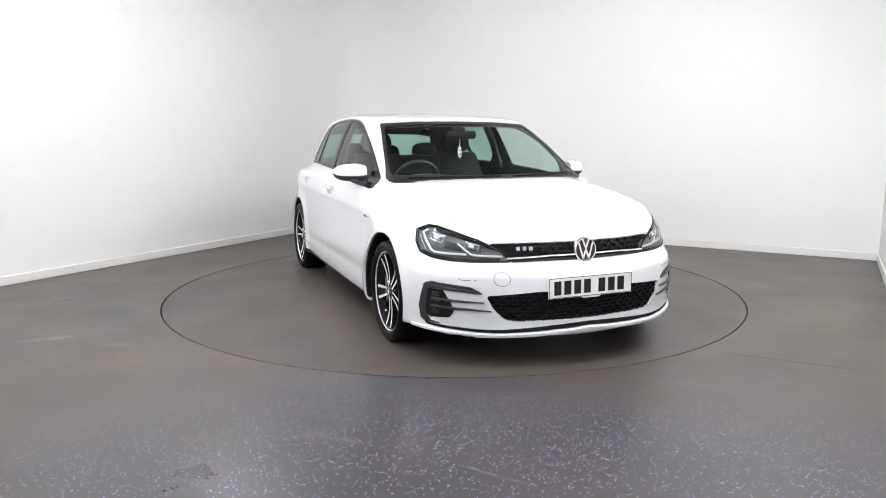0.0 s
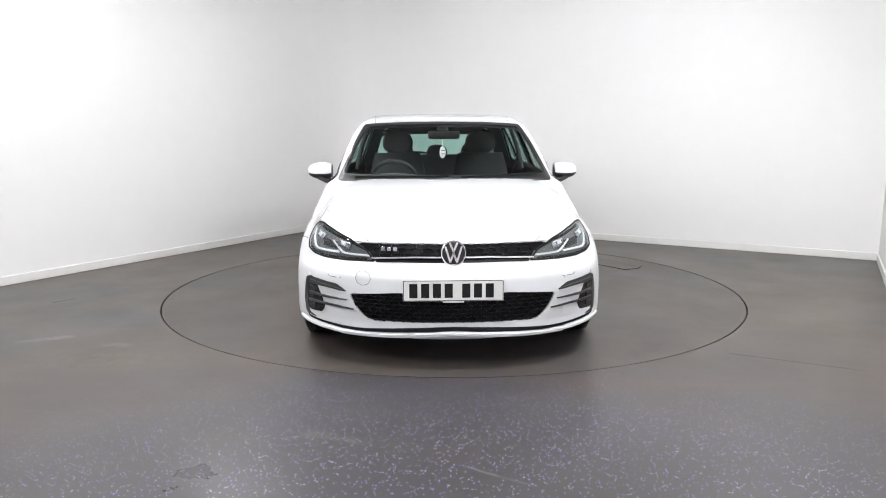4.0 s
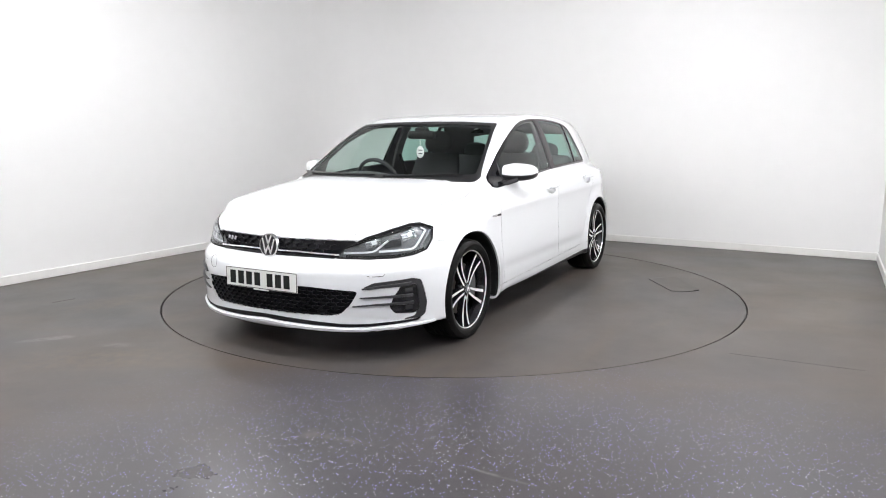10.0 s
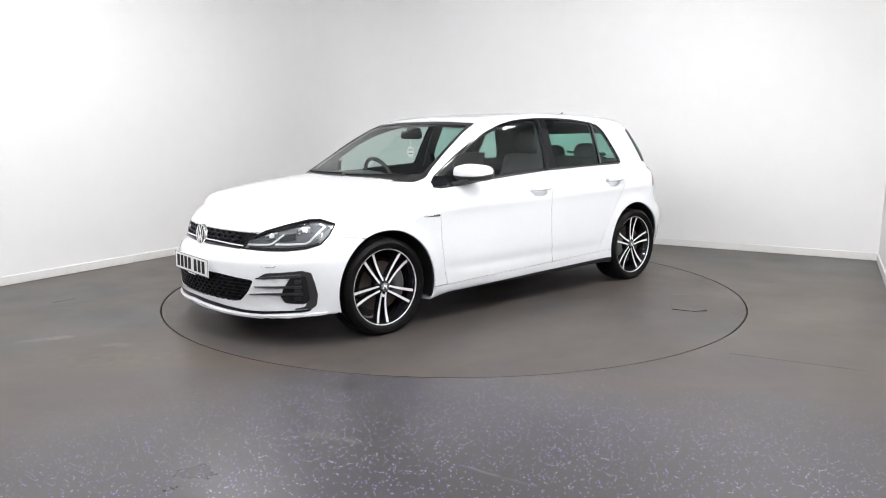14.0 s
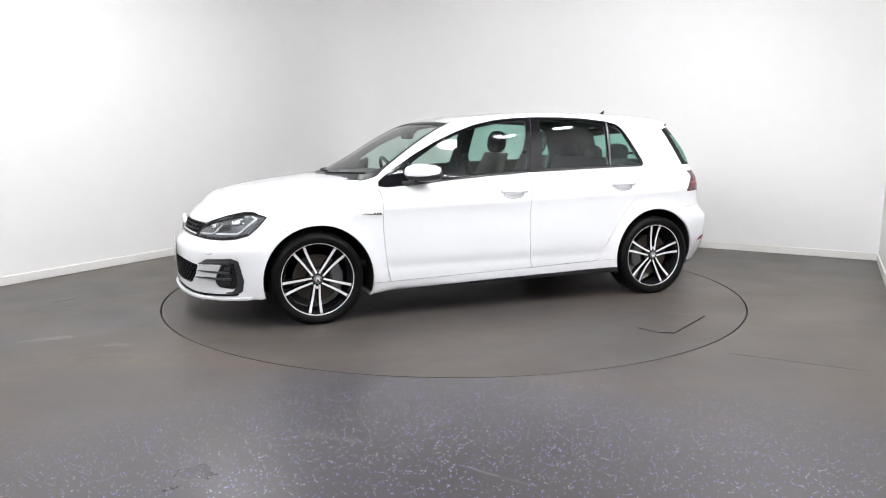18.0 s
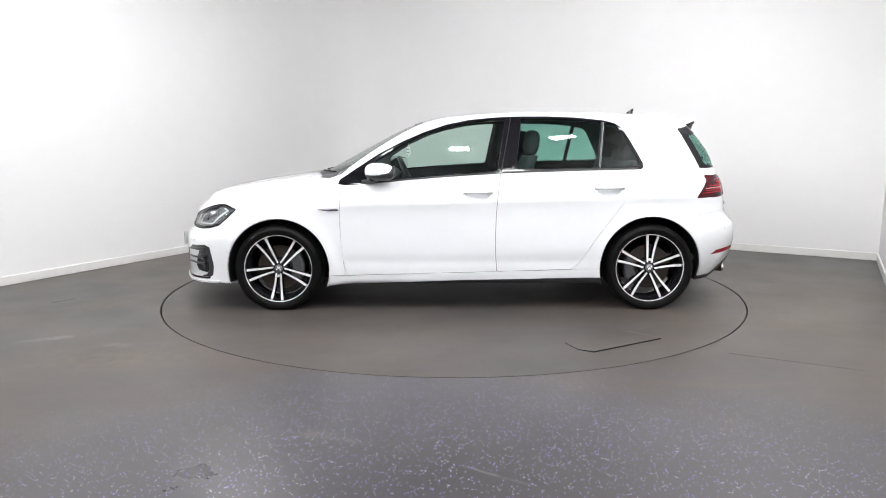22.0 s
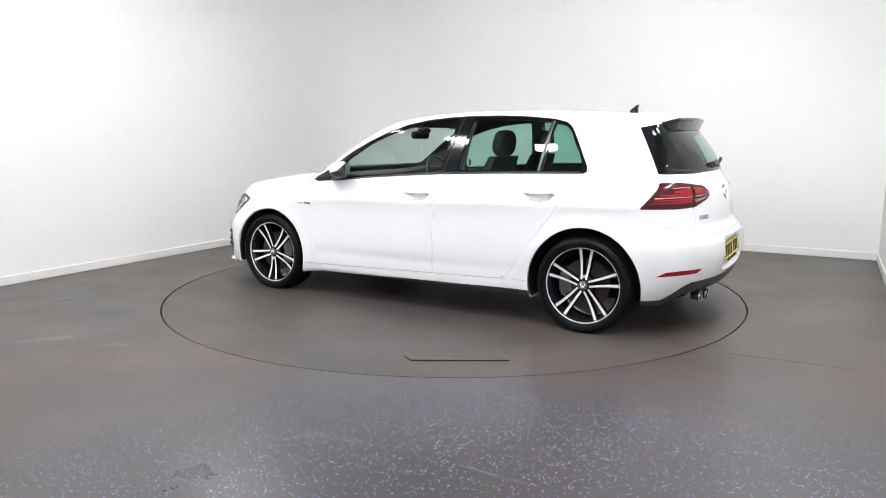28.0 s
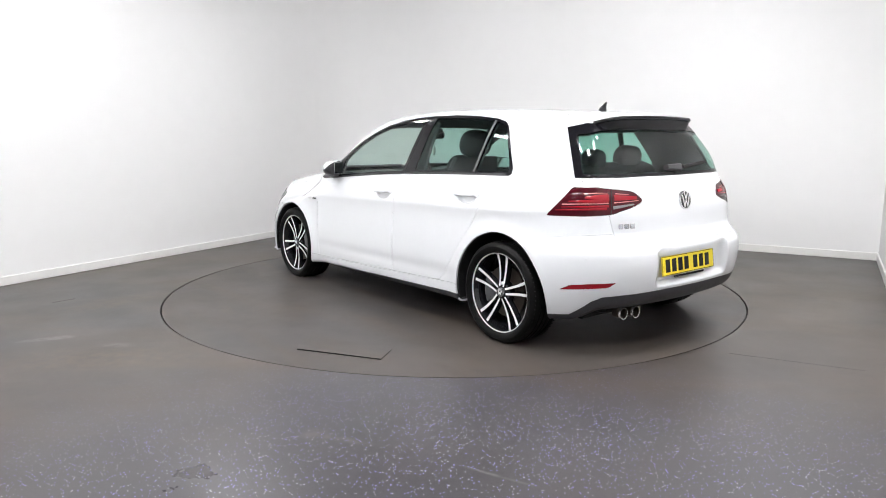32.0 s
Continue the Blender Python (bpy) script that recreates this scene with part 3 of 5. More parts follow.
cut(skin, tag, "rear_window", "side", rounded([(-0.402, 1.343), (-0.594, 1.343), (-0.792, 1.336), (-0.974, 1.319), (-0.930, 1.006), (-0.359, 0.993)], 0.012), 0.55)
cut(skin, tag, "quarter_window", "side", rounded([(-1.005, 1.313), (-1.075, 1.296), (-1.115, 1.259), (-1.162, 1.173), (-1.222, 1.057), (-1.229, 1.014), (-0.962, 1.007)], 0.015), 0.55)
cut(skin, tag, "windscreen_seal", "front", rounded([(-0.1, 0.948), (0.20, 0.948), (0.45, 0.944), (0.62, 0.930), (0.705, 0.928), (0.728, 0.945), (0.700, 1.01), (0.640, 1.18), (0.580, 1.316), (0.30, 1.330), (-0.1, 1.334)], 0.02), 0.1, lambda c: c.x > 0.1)
cut(skin, tag, "windscreen", "front", rounded([(-0.1, 0.972), (0.45, 0.973), (0.688, 0.976), (0.676, 1.02), (0.617, 1.18), (0.562, 1.296), (0.30, 1.310), (-0.1, 1.313)], 0.03), 0.1, lambda c: c.x > 0.1)
cut(skin, tag, "rear_bumper", "side", [(-1.40, 0.0), (-1.48, 0.60), (-1.60, 0.672), (-1.80, 0.69), (-2.3, 0.72), (-2.3, 0.0)])
cut(skin, tag, "tailgate", "rear", [(-0.1, 1.1), (0.64, 1.1), (0.652, 0.98), (0.635, 0.93), (0.598, 0.80), (0.586, 0.73), (0.574, 0.675), (0.555, 0.638), (0.52, 0.628), (0.40, 0.629), (-0.1, 0.633)], 0.2, lambda c: c.x < -1.6)
cut(skin, tag, "rear_glass_surround", "rear", [(-0.1, 0.998), (0.30, 0.998), (0.662, 0.992), (0.635, 1.075), (0.603, 1.161), (0.568, 1.255), (0.475, 1.296), (0.2, 1.338), (-0.1, 1.342)], 0.12, lambda c: c.x < -1.56 and c.y < 0.5)
cut(skin, tag, "rear_glass_surround", "rear_corner", [(-0.687, 1.274), (-0.800, 1.298), (-1.3, 1.36), (-1.3, 0.998), (-0.80, 0.996), (-0.725, 0.994)], 0.05, lambda c: c.x < -1.3 and c.y >= 0.48)
cut(skin, tag, "rear_glass", "rear", rounded([(-0.1, 1.015), (0.30, 1.015), (0.635, 1.012), (0.612, 1.09), (0.580, 1.17), (0.548, 1.235), (0.45, 1.252), (-0.1, 1.262)], 0.03), 0.1, lambda c: c.x < -1.4)
cut(skin, tag, "rear_glass", "rear_corner", rounded([(-0.738, 1.232), (-1.2, 1.25), (-1.2, 1.014), (-0.766, 1.014)], 0.02), 0.1, lambda c: c.x < -1.4 and c.y > 0.48)
cut(skin, tag, "tail_light", "rear_corner", rounded([(-0.565, 0.791), (-0.711, 0.947), (-0.838, 0.947), (-1.044, 0.922), (-1.088, 0.889), (-1.104, 0.866), (-1.062, 0.842), (-0.915, 0.800), (-0.778, 0.793)], 0.02), 0.1, lambda c: c.x < -1.3)
cut(skin, tag, "reflector", "rear_corner", rounded([(-0.645, 0.394), (-0.701, 0.424), (-0.80, 0.434), (-0.953, 0.440), (-0.906, 0.412)], 0.008), 0.1, lambda c: c.x < -1.3)
cut(skin, tag, "diffuser", "rear_corner", [(-0.45, 0.236), (-0.704, 0.247), (-0.76, 0.285), (-0.82, 0.332), (-0.879, 0.358), (-1.0, 0.366), (-1.245, 0.372), (-1.7, 0.372), (-1.7, 0.1), (-0.45, 0.1)], -2, lambda c: c.x < -1.45)
cut(skin, tag, "headlight", "front_corner", rounded([(-1.150, 0.572), (-1.105, 0.620), (-0.988, 0.680), (-0.848, 0.722), (-0.735, 0.747), (-0.672, 0.748), (-0.588, 0.717), (-0.612, 0.655), (-0.655, 0.605), (-0.735, 0.583), (-0.843, 0.570), (-0.984, 0.566)], 0.012), 0.0, lambda c: c.x > 1.3)
cut(skin, tag, "upper_grille", "front", [(-0.1, 0.665), (0.49, 0.664), (0.535, 0.645), (0.50, 0.573), (-0.1, 0.573)], 0.3, lambda c: c.x > 1.6)
cut(skin, tag, "headlight", "front_corner", rounded([(-1.150, 0.572), (-1.105, 0.620), (-0.988, 0.680), (-0.90, 0.66), (-0.90, 0.58), (-0.984, 0.566)], 0.008), 0.0, lambda c: c.x > 1.3)
cut(skin, tag, "lower_grille", "front", rounded([(-0.1, 0.424), (0.30, 0.418), (0.552, 0.398), (0.516, 0.329), (0.462, 0.272), (0.405, 0.263), (-0.1, 0.268)], 0.02), 0.3, lambda c: c.x > 1.6)
cut(skin, tag, "lip_strip", "front", [(-0.1, 0.244), (0.0, 0.244), (0.18, 0.237), (0.34, 0.226), (0.47, 0.217), (0.56, 0.216), (0.56, 0.199), (0.47, 0.199), (0.33, 0.206), (0.12, 0.215), (0.0, 0.222), (-0.1, 0.222)], -2, lambda c: c.x > 1.6 and c.y < 0.50)
cut(skin, tag, "lip_strip", "front_corner", [(-1.2, 0.216), (-1.095, 0.216), (-1.0, 0.218), (-0.88, 0.226), (-0.74, 0.234), (-0.715, 0.240), (-0.705, 0.236), (-0.72, 0.226), (-0.745, 0.222), (-0.88, 0.212), (-1.0, 0.202), (-1.095, 0.199), (-1.2, 0.199)], -2, lambda c: c.x > 1.5 and c.y >= 0.50)
cut(skin, tag, "fog_surround", "front_corner", rounded([(-1.022, 0.418), (-0.971, 0.443), (-0.753, 0.463), (-0.702, 0.450), (-0.684, 0.39), (-0.668, 0.324), (-0.679, 0.256), (-0.705, 0.239), (-0.80, 0.235), (-0.80, 0.241), (-0.742, 0.252), (-0.719, 0.293), (-0.730, 0.36), (-0.738, 0.430), (-0.817, 0.428), (-1.0, 0.408)], 0.01), 0.1, lambda c: c.x > 1.3)
cut(skin, tag, "fog_lamp", "front_corner", rounded([(-0.818, 0.426), (-0.730, 0.430), (-0.712, 0.290), (-0.74, 0.268), (-0.856, 0.273), (-0.885, 0.312), (-0.859, 0.366)], 0.015), 0.1, lambda c: c.x > 1.3)
for u, v in HANDLES:
    cut(skin, tag, "handle_cup", "side", [(u + 0.078 * math.cos(a), v - 0.010 + 0.030 * math.sin(a)) for a in np.linspace(0, 2 * math.pi, 25)[:-1]], 0.3)
for ax, az, ar in ((*FRONT_ARCH, ARCH_R - 0.001), (*REAR_ARCH, ARCH_R)):
    cut(skin, tag, "arch", "side", circle(ax, az, ar), -2, lambda c: c.y > 0.35)

NAMES = ("hood roof windscreen windscreen_seal front_bumper rear_bumper tailgate rear_glass rear_glass_surround upper_grille lower_grille lip_strip diffuser").split()
LOOK = {"window_surround": PIANO, "windscreen": SCREEN, "front_window": GLASS, "rear_window": PRIVACY, "quarter_window": PRIVACY, "rear_glass": PRIVACY, "windscreen_seal": SEAL,
        "rear_glass_surround": PIANO, "sill_trim": SATIN, "diffuser": VALANCE, "lip_strip": BLACK, "fog_surround": SATIN, "fog_lamp": BLACK, "tail_light": DARKRED, "reflector": REFLECT,
        "headlight": LENS, "upper_grille": MESH, "lower_grille": MESH}
GLAZED = ("windscreen", "front_window", "rear_window", "quarter_window", "rear_glass")
TELL = {"hood": "", "windscreen": "clear green-tinted windscreen", "rear_glass": "dark tinted rear window", "rear_window": "tinted rear door window", "tail_light": "smoked red tail lamp",
        "headlight": "clear headlamp cover", "reflector": "red bumper reflector", "window_surround": "gloss black window surround", "sill_trim": "black sill trim"}


def settle(co, rounds=2):
    """Draws points onto the skin; returns them with the skin's normals."""
    e = 0.0008
    for _ in range(rounds + 1):
        f = body(co)
        g = np.stack([(body(co + d) - body(co - d)) / (2 * e) for d in np.eye(3) * e], 1)
        size = np.linalg.norm(g, axis=1) + 1e-9
        if _ < rounds:
            move = (f / size ** 2)[:, None] * g
            move *= np.minimum(1, 0.004 / (np.linalg.norm(move, axis=1) + 1e-9))[:, None]
            move[np.abs(co[:, 1]) < 1e-4, 1] = 0
            co = co - move
    n = g / size[:, None]
    n[np.abs(co[:, 1]) < 1e-4, 1] = 0
    return co, n / np.linalg.norm(n, axis=1)[:, None]


skin.verts.index_update()
CO, NO = settle(np.array([tuple(v.co) for v in skin.verts]))
PANELS = {}
for f in skin.faces:
    PANELS.setdefault(LABELS[f[tag]], []).append([v.index for v in f.verts])
skin.free()


def panel(faces, gap=0.0022, depth=0.012, sink=0.0):
    """One panel of the skin with its edge drawn in by the gap and turned inwards."""
    used = sorted({k for f in faces for k in f})
    slot = {k: i for i, k in enumerate(used)}
    co, no = CO[used].copy(), NO[used].copy()
    faces = [[slot[k] for k in f] for f in faces]
    count = {}
    for f in faces:
        for a, b in zip(f, f[1:] + f[:1]):
            count[(a, b)] = 1
    edge = [(a, b) for a, b in count if (b, a) not in count and not (abs(co[a][1]) < 1e-4 and abs(co[b][1]) < 1e-4)]
    pull = np.zeros_like(co)
    for a, b in edge:
        way = np.cross((no[a] + no[b]) / 2, co[b] - co[a])
        size = np.linalg.norm(way)
        if size > 1e-7:
            pull[a] += way / size
            pull[b] += way / size
    size = np.linalg.norm(pull, axis=1)
    some = size > 1e-6
    pull[some] /= size[some][:, None]
    pull[np.abs(co[:, 1]) < 1e-4, 1] = 0
    co += pull * gap - no * sink
    verts, norms = list(co), list(no)
    for a, b in edge:
        k = len(verts)
        wall = -(pull[a] + pull[b])
        wall = wall / (np.linalg.norm(wall) + 1e-9)
        verts += [co[a], co[b], co[b] - no[b] * depth, co[a] - no[a] * depth]
        norms += [wall] * 4
        faces.append([k + 1, k, k + 3, k + 2])
    return np.array(verts), faces, np.array(norms)


def mirrored(verts, faces, norms):
    flip = np.array((1, -1, 1))
    return verts * flip, [f[::-1] for f in faces], norms * flip


GAPS = {"body_side": 0.0006, "rear_bumper": 0.0004, "front_door": 0.002, "rear_door": 0.002, "tailgate": 0.002}
car = tagged(new("car"), "white five-door hatchback with black alloy wheels on the turntable", "car")
KEPT = {}
for name, faces in PANELS.items():
    if name in ("arch", "handle_cup"):
        continue
    material = LOOK.get(name, PAINT)
    glazed = name in GLAZED
    v, f, n = panel(faces, GAPS.get(name, 0.0005 if glazed else 0.0015), 0.004 if glazed else 0.012, 0.002 if glazed else 0.0)
    mv, mf, mn = mirrored(v, f, n)
    if name in NAMES:
        sets = [(np.concatenate([v, mv]), f + [[k + len(v) for k in g] for g in mf], np.concatenate([n, mn]))]
    else:
        sets = [(v, f, n), (mv, mf, mn)]
    for s in sets:
        KEPT.setdefault(name, []).append(mesh_object(name, *s[:2], material, car, True, s[2], TELL.get(name, "")))
for pane, door in (("front_window", "front_door"), ("rear_window", "rear_door"), ("quarter_window", "rear_door")):
    for ob, held in zip(KEPT[pane], KEPT[door]):
        ob.parent = held
for name, whole in (("rear_glass", "tailgate"), ("rear_glass_surround", "tailgate"), ("upper_grille", "front_bumper"), ("lower_grille", "front_bumper"), ("lip_strip", "front_bumper"),
                    ("fog_surround", "front_bumper"), ("fog_lamp", "front_bumper"), ("reflector", "rear_bumper"), ("diffuser", "rear_bumper")):
    for ob in KEPT[name]:
        ob.parent = KEPT[whole][0]
for name in GLAZED:
    for ob in KEPT[name]:
        ob.visible_shadow = False

# a dark inner shell lines the cabin and shuts the gaps between the panels
inner = [f for name, faces in PANELS.items() if name not in GLAZED + ("arch", "handle_cup") for f in faces]
used = sorted({k for f in inner for k in f})
slot = {k: i for i, k in enumerate(used)}
co = CO[used] - NO[used] * 0.022
lin = [[slot[k] for k in f] for f in inner]
both = np.concatenate([co, co * np.array((1, -1, 1))])
mesh_object("inner_lining", both, lin + [[k + len(co) for k in f[::-1]] for f in lin], LINING, car, True, None, "dark cabin lining and door shuts")


def touch(view, uv):
    """Points of the skin seen from one side at (u, v), with the skin's normals there."""
    U, V, N = (np.array(a) for a in VIEWS[view])
    uv = np.array(uv, float)
    o = uv[:, :1] * U + uv[:, 1:] * V + N * 2.6
    n = 130
    hi = np.full(len(o), 2.6)
    got = np.zeros(len(o), bool)
    for k in range(1, n + 1):
        s = 2.6 * k / n
        hit = (body(o - N * s) < 0) & ~got
        hi[hit] = s
        got |= hit
    lo = hi - 2.6 / n
    for _ in range(18):
        mid = (lo + hi) / 2
        hit = body(o - N * mid[:, None]) < 0
        hi, lo = np.where(hit, mid, hi), np.where(hit, lo, mid)
    return settle(o - N * hi[:, None], 0)


def strip(name, view, path, wide, tall, material, lift=0.0, parent=None, label="", steps=8, flip=False, taper=None):
    """A bar laid along the skin through (u, v) points."""
    uv = [tuple(np.array(a) * (1 - s) + np.array(b) * s) for a, b in zip(path, path[1:]) for s in np.linspace(0, 1, steps + 1)[:-1]] + [path[-1]]
    p, n = touch(view, uv)
    p = p + n * lift
    if flip:
        p, n = p * np.array((1, -1, 1)), n * np.array((1, -1, 1))
    bm = bmesh.new()
    rings = []
    for i in range(len(p)):
        along = Vector(p[min(i + 1, len(p) - 1)] - p[max(i - 1, 0)]).normalized()
        up = Vector(n[i])
        side = along.cross(up).normalized()
        k = taper[0] + (taper[1] - taper[0]) * i / (len(p) - 1) if taper else 1.0
        q = Vector(p[i])
        w = wide / 2 * k
        rings.append([bm.verts.new(q + side * a + up * b) for a, b in ((-w, -tall / 2), (-w, tall * 0.3), (-w * 0.7, tall / 2), (w * 0.7, tall / 2), (w, tall * 0.3), (w, -tall / 2))])
    for a, b in zip(rings, rings[1:]):
        for j in range(6):
            bm.faces.new((a[j], a[(j + 1) % 6], b[(j + 1) % 6], b[j]))
    bm.faces.new(rings[0][::-1]), bm.faces.new(rings[-1])
    bmesh.ops.recalc_face_normals(bm, faces=bm.faces)
    return part(name, bm, material, parent or car, label, smooth=True)


def both_sides(name, view, path, wide, tall, material, **more):
    return [strip(name, view, path, wide, tall, material, flip=f, **more) for f in (False, True)]


def frame_at(p, n, turn=0.0):
    """A pose on the skin: z outwards, y upwards along the skin."""
    z = Vector(n).normalized()
    x = Vector((0, 0, 1)).cross(z).normalized()
    m = Matrix((x, z.cross(x), z)).transposed().to_4x4()
    m.translation = Vector(p)
    return m @ pose(0, 0, 0, 0, 0, turn)


def badge(name, m, size, parent, label):
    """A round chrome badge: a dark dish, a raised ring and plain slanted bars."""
    ob = part(name, lathe([(0.0001, 0.004), (size * 0.8, 0.003), (size * 0.93, 0.0), (size * 0.93, -0.012)], 40, "Z"), SATIN, parent, label, smooth=True)
    ob.matrix_local = m
    ring = lathe([(size * 0.86, 0.002), (size * 0.88, 0.007), (size * 0.95, 0.008), (size, 0.003), (size, -0.012)], 48, "Z")
    part("ring", ring, CHROME, ob, smooth=True)
    for a, b in (((-0.62, 0.50), (-0.26, -0.68)), ((-0.26, -0.68), (0.0, 0.0)), ((0.0, 0.0), (0.26, -0.68)), ((0.26, -0.68), (0.62, 0.50)), ((-0.28, 0.78), (0.0, 0.12)), ((0.0, 0.12), (0.28, 0.78))):
        a, b = Vector((*a, 0)) * size, Vector((*b, 0)) * size
        turn = math.degrees(math.atan2(b.y - a.y, b.x - a.x))
        part("bar", box((a.x + b.x) / 2, (a.y + b.y) / 2, 0.006, (b - a).length + size * 0.1, size * 0.17, 0.007, bevel=0.0015, m=pose(0, 0, 0, 0, 0, turn)), CHROME, ob)
    return ob


# ---- bonnet end: grilles, lamps, plate ----
def honeycomb(name, outline, cell, tall, lift, material, label):
    """A web of six-sided rings over part of the nose."""
    us, vs = [p[0] for p in outline], [p[1] for p in outline]
    cells = []
    rows = int((max(vs) - min(vs)) / (tall * 0.75)) + 2
    for r in range(rows):
        v = min(vs) + r * tall * 0.75
        u = min(us) - cell + (cell / 2 if r % 2 else 0)
        while u < max(us) + cell:
            cells.append((u, v))
            u += cell
    c = np.array(cells)
    c = c[inside(list(outline), c[:, 0], c[:, 1])]
    uv = []
    for u, v in c:
        for k in range(6):
            a = math.pi / 6 + k * math.pi / 3
            for s in (1.0, 0.80):
                uv.append((u + cell / 2 / math.cos(math.pi / 6) * math.cos(a) * s, v + tall / 2 * math.sin(a) * s))
    uv = np.array(uv)
    p, n = touch("front", np.stack([np.abs(uv[:, 0]), uv[:, 1]], 1))
    sign = np.where(uv[:, 0] < 0, -1, 1)
    p[:, 1] *= sign
    n[:, 1] *= sign
    verts, faces = [], []
    for h in range(len(c)):
        base = len(verts)
        for k in range(12):
            verts.append(p[h * 12 + k] + n[h * 12 + k] * (lift if k % 2 == 0 else lift - 0.001))
        for k in range(6):
            verts.append(p[h * 12 + 2 * k + 1] + n[h * 12 + 2 * k + 1] * (lift - 0.012))
        for k in range(6):
            j = (k + 1) % 6
            faces.append((base + 2 * k, base + 2 * j, base + 2 * j + 1, base + 2 * k + 1))
            faces.append((base + 2 * k + 1, base + 2 * j + 1, base + 12 + j, base + 12 + k))
    return mesh_object(name, verts, faces, material, car, False, None, label)


def sunk(name, depth):
    """Sets a panel's dark backing deeper into the nose."""
    for ob in KEPT[name]:
        co = np.array([tuple(v.co) for v in ob.data.vertices])
        q = co.copy()
        q[:, 1] = np.abs(q[:, 1])
        _, n = settle(q, 0)
        n[:, 1] *= np.sign(co[:, 1] + 1e-9)
        for v, c, w in zip(ob.data.vertices, co, n):
            v.co = Vector(c - w * depth)


for name in ("upper_grille", "lower_grille"):
    sunk(name, 0.016)
honeycomb("grille_mesh", [(-0.40, 0.605), (0.40, 0.605), (0.43, 0.668), (-0.43, 0.668)], 0.066, 0.034, -0.002, MESH, "gloss black honeycomb upper grille")
honeycomb("grille_mesh", [(-0.44, 0.262), (0.44, 0.262), (0.50, 0.32), (0.55, 0.405), (0.30, 0.43), (-0.30, 0.43), (-0.55, 0.405), (-0.50, 0.32)], 0.052, 0.027, -0.003, MESH, "matt black honeycomb lower grille")
both_sides("chrome_strip", "front", [(0.0, 0.598), (0.2, 0.598), (0.43, 0.587)], 0.011, 0.012, CHROME, lift=0.004)
both_sides("grille_base", "front", [(0.0, 0.580), (0.2, 0.580), (0.405, 0.574)], 0.014, 0.010, BLACK, lift=0.0)
p, n = touch("front", [(0.001, 0.622)])
badge("front_badge", frame_at(p[0] + np.array((0.014, 0, 0)), (1, 0, 0.08)), 0.068, car, "round chrome maker's badge")
p, n = touch("front", [(0.335, 0.637)])
m = frame_at(p[0] * np.array((1, -1, 1)) + n[0] * np.array((1, -1, 1)) * 0.004, n[0] * np.array((1, -1, 1)))
for k in range(3):
    b = part("model_badge", box(0, 0, 0, 0.022, 0.024, 0.006, bevel=0.003), REFLECTOR, car, "chrome model lettering as plain bars")
    b.matrix_local = m @ pose((k - 1) * 0.034, 0, 0)


def number_plate(name, material, label):
    """A plate with seven dark bars in place of its characters."""
    pl = part(name, box(0, 0, 0, 0.52, 0.111, 0.006, bevel=0.004), material, car, label)
    for w, h, x, y in ((0.512, 0.003, 0, 0.052), (0.512, 0.003, 0, -0.052), (0.003, 0.104, 0.2565, 0), (0.003, 0.104, -0.2565, 0)):
        part("plate_border", box(x, y, 0.0032, w, h, 0.001), MATT, pl)
    for k in range(7):
        x = -0.206 + k * 0.0605 + (0.030 if k > 3 else 0.0)
        part("character_bar", box(x, 0, 0.0034, 0.042, 0.074, 0.0014), MATT, pl)
    return pl


front_plate = number_plate("front_plate", WHITEPLATE, "white number plate with dark character bars")
front_plate.matrix_local = frame_at((2.180, -0.003, 0.440), (1, 0, 0.02))
rear_plate = number_plate("rear_plate", YELLOWPLATE, "yellow number plate with dark character bars")
rear_plate.matrix_local = frame_at((-2.025, 0.042, 0.500), (-1, 0, 0.12))
part("plate_label", box(0, -0.058, 0.0, 0.11, 0.010, 0.005), WHITEPLATE, front_plate, "small pale strip under the plate")

p, n = touch("front", [(0.475 + 0.040 * math.cos(a), 0.487 + 0.036 * math.sin(a)) for a in np.linspace(0, 2 * math.pi, 33)])
cap = sweep([tuple((q + w * 0.0002) * np.array((1, -1, 1))) for q, w in zip(p, n)], 0.0025, 0.0025, up=(1, 0, 0))
part("tow_eye_cover", cap, SMOKE, car, "round tow eye cover in the bumper")

part("plate_trim", box(0.0, -0.066, 0.0, 0.30, 0.012, 0.006, bevel=0.002), MATT, rear_plate, "black strip under the plate")
# fog lamp pockets with their fins
for f in (False, True):
    for path in ([(-1.041, 0.364), (-0.95, 0.366), (-0.755, 0.372)], [(-1.078, 0.317), (-0.95, 0.326), (-0.750, 0.330)]):
        strip("fog_fin", "front_corner", path, 0.016, 0.016, SATIN, lift=0.004, flip=f, taper=(0.25, 1.0))
    strip("fog_fin", "front_corner", [(-1.03, 0.412), (-0.93, 0.424), (-0.76, 0.434)], 0.020, 0.014, SATIN, lift=0.003, flip=f, taper=(0.4, 1.0))
    for v in (0.398, 0.351, 0.302):
        strip("fog_light", "front_corner", [(-0.80, v), (-0.755, v + 0.002)], 0.026, 0.004, FOGLENS, lift=0.001, flip=f, steps=3, label="small dark fog lamp lens")
    strip("bumper_lip", "front", [(0.0, 0.207), (0.12, 0.200), (0.33, 0.189), (0.47, 0.186), (0.60, 0.186)], 0.020, 0.018, PAINT, lift=0.004, flip=f, label="white lip along the bumper's foot")
    strip("bumper_lip", "front_corner", [(-1.03, 0.186), (-0.88, 0.195), (-0.745, 0.203), (-0.66, 0.208), (-0.62, 0.212)], 0.016, 0.014, PAINT, lift=0.004, flip=f)

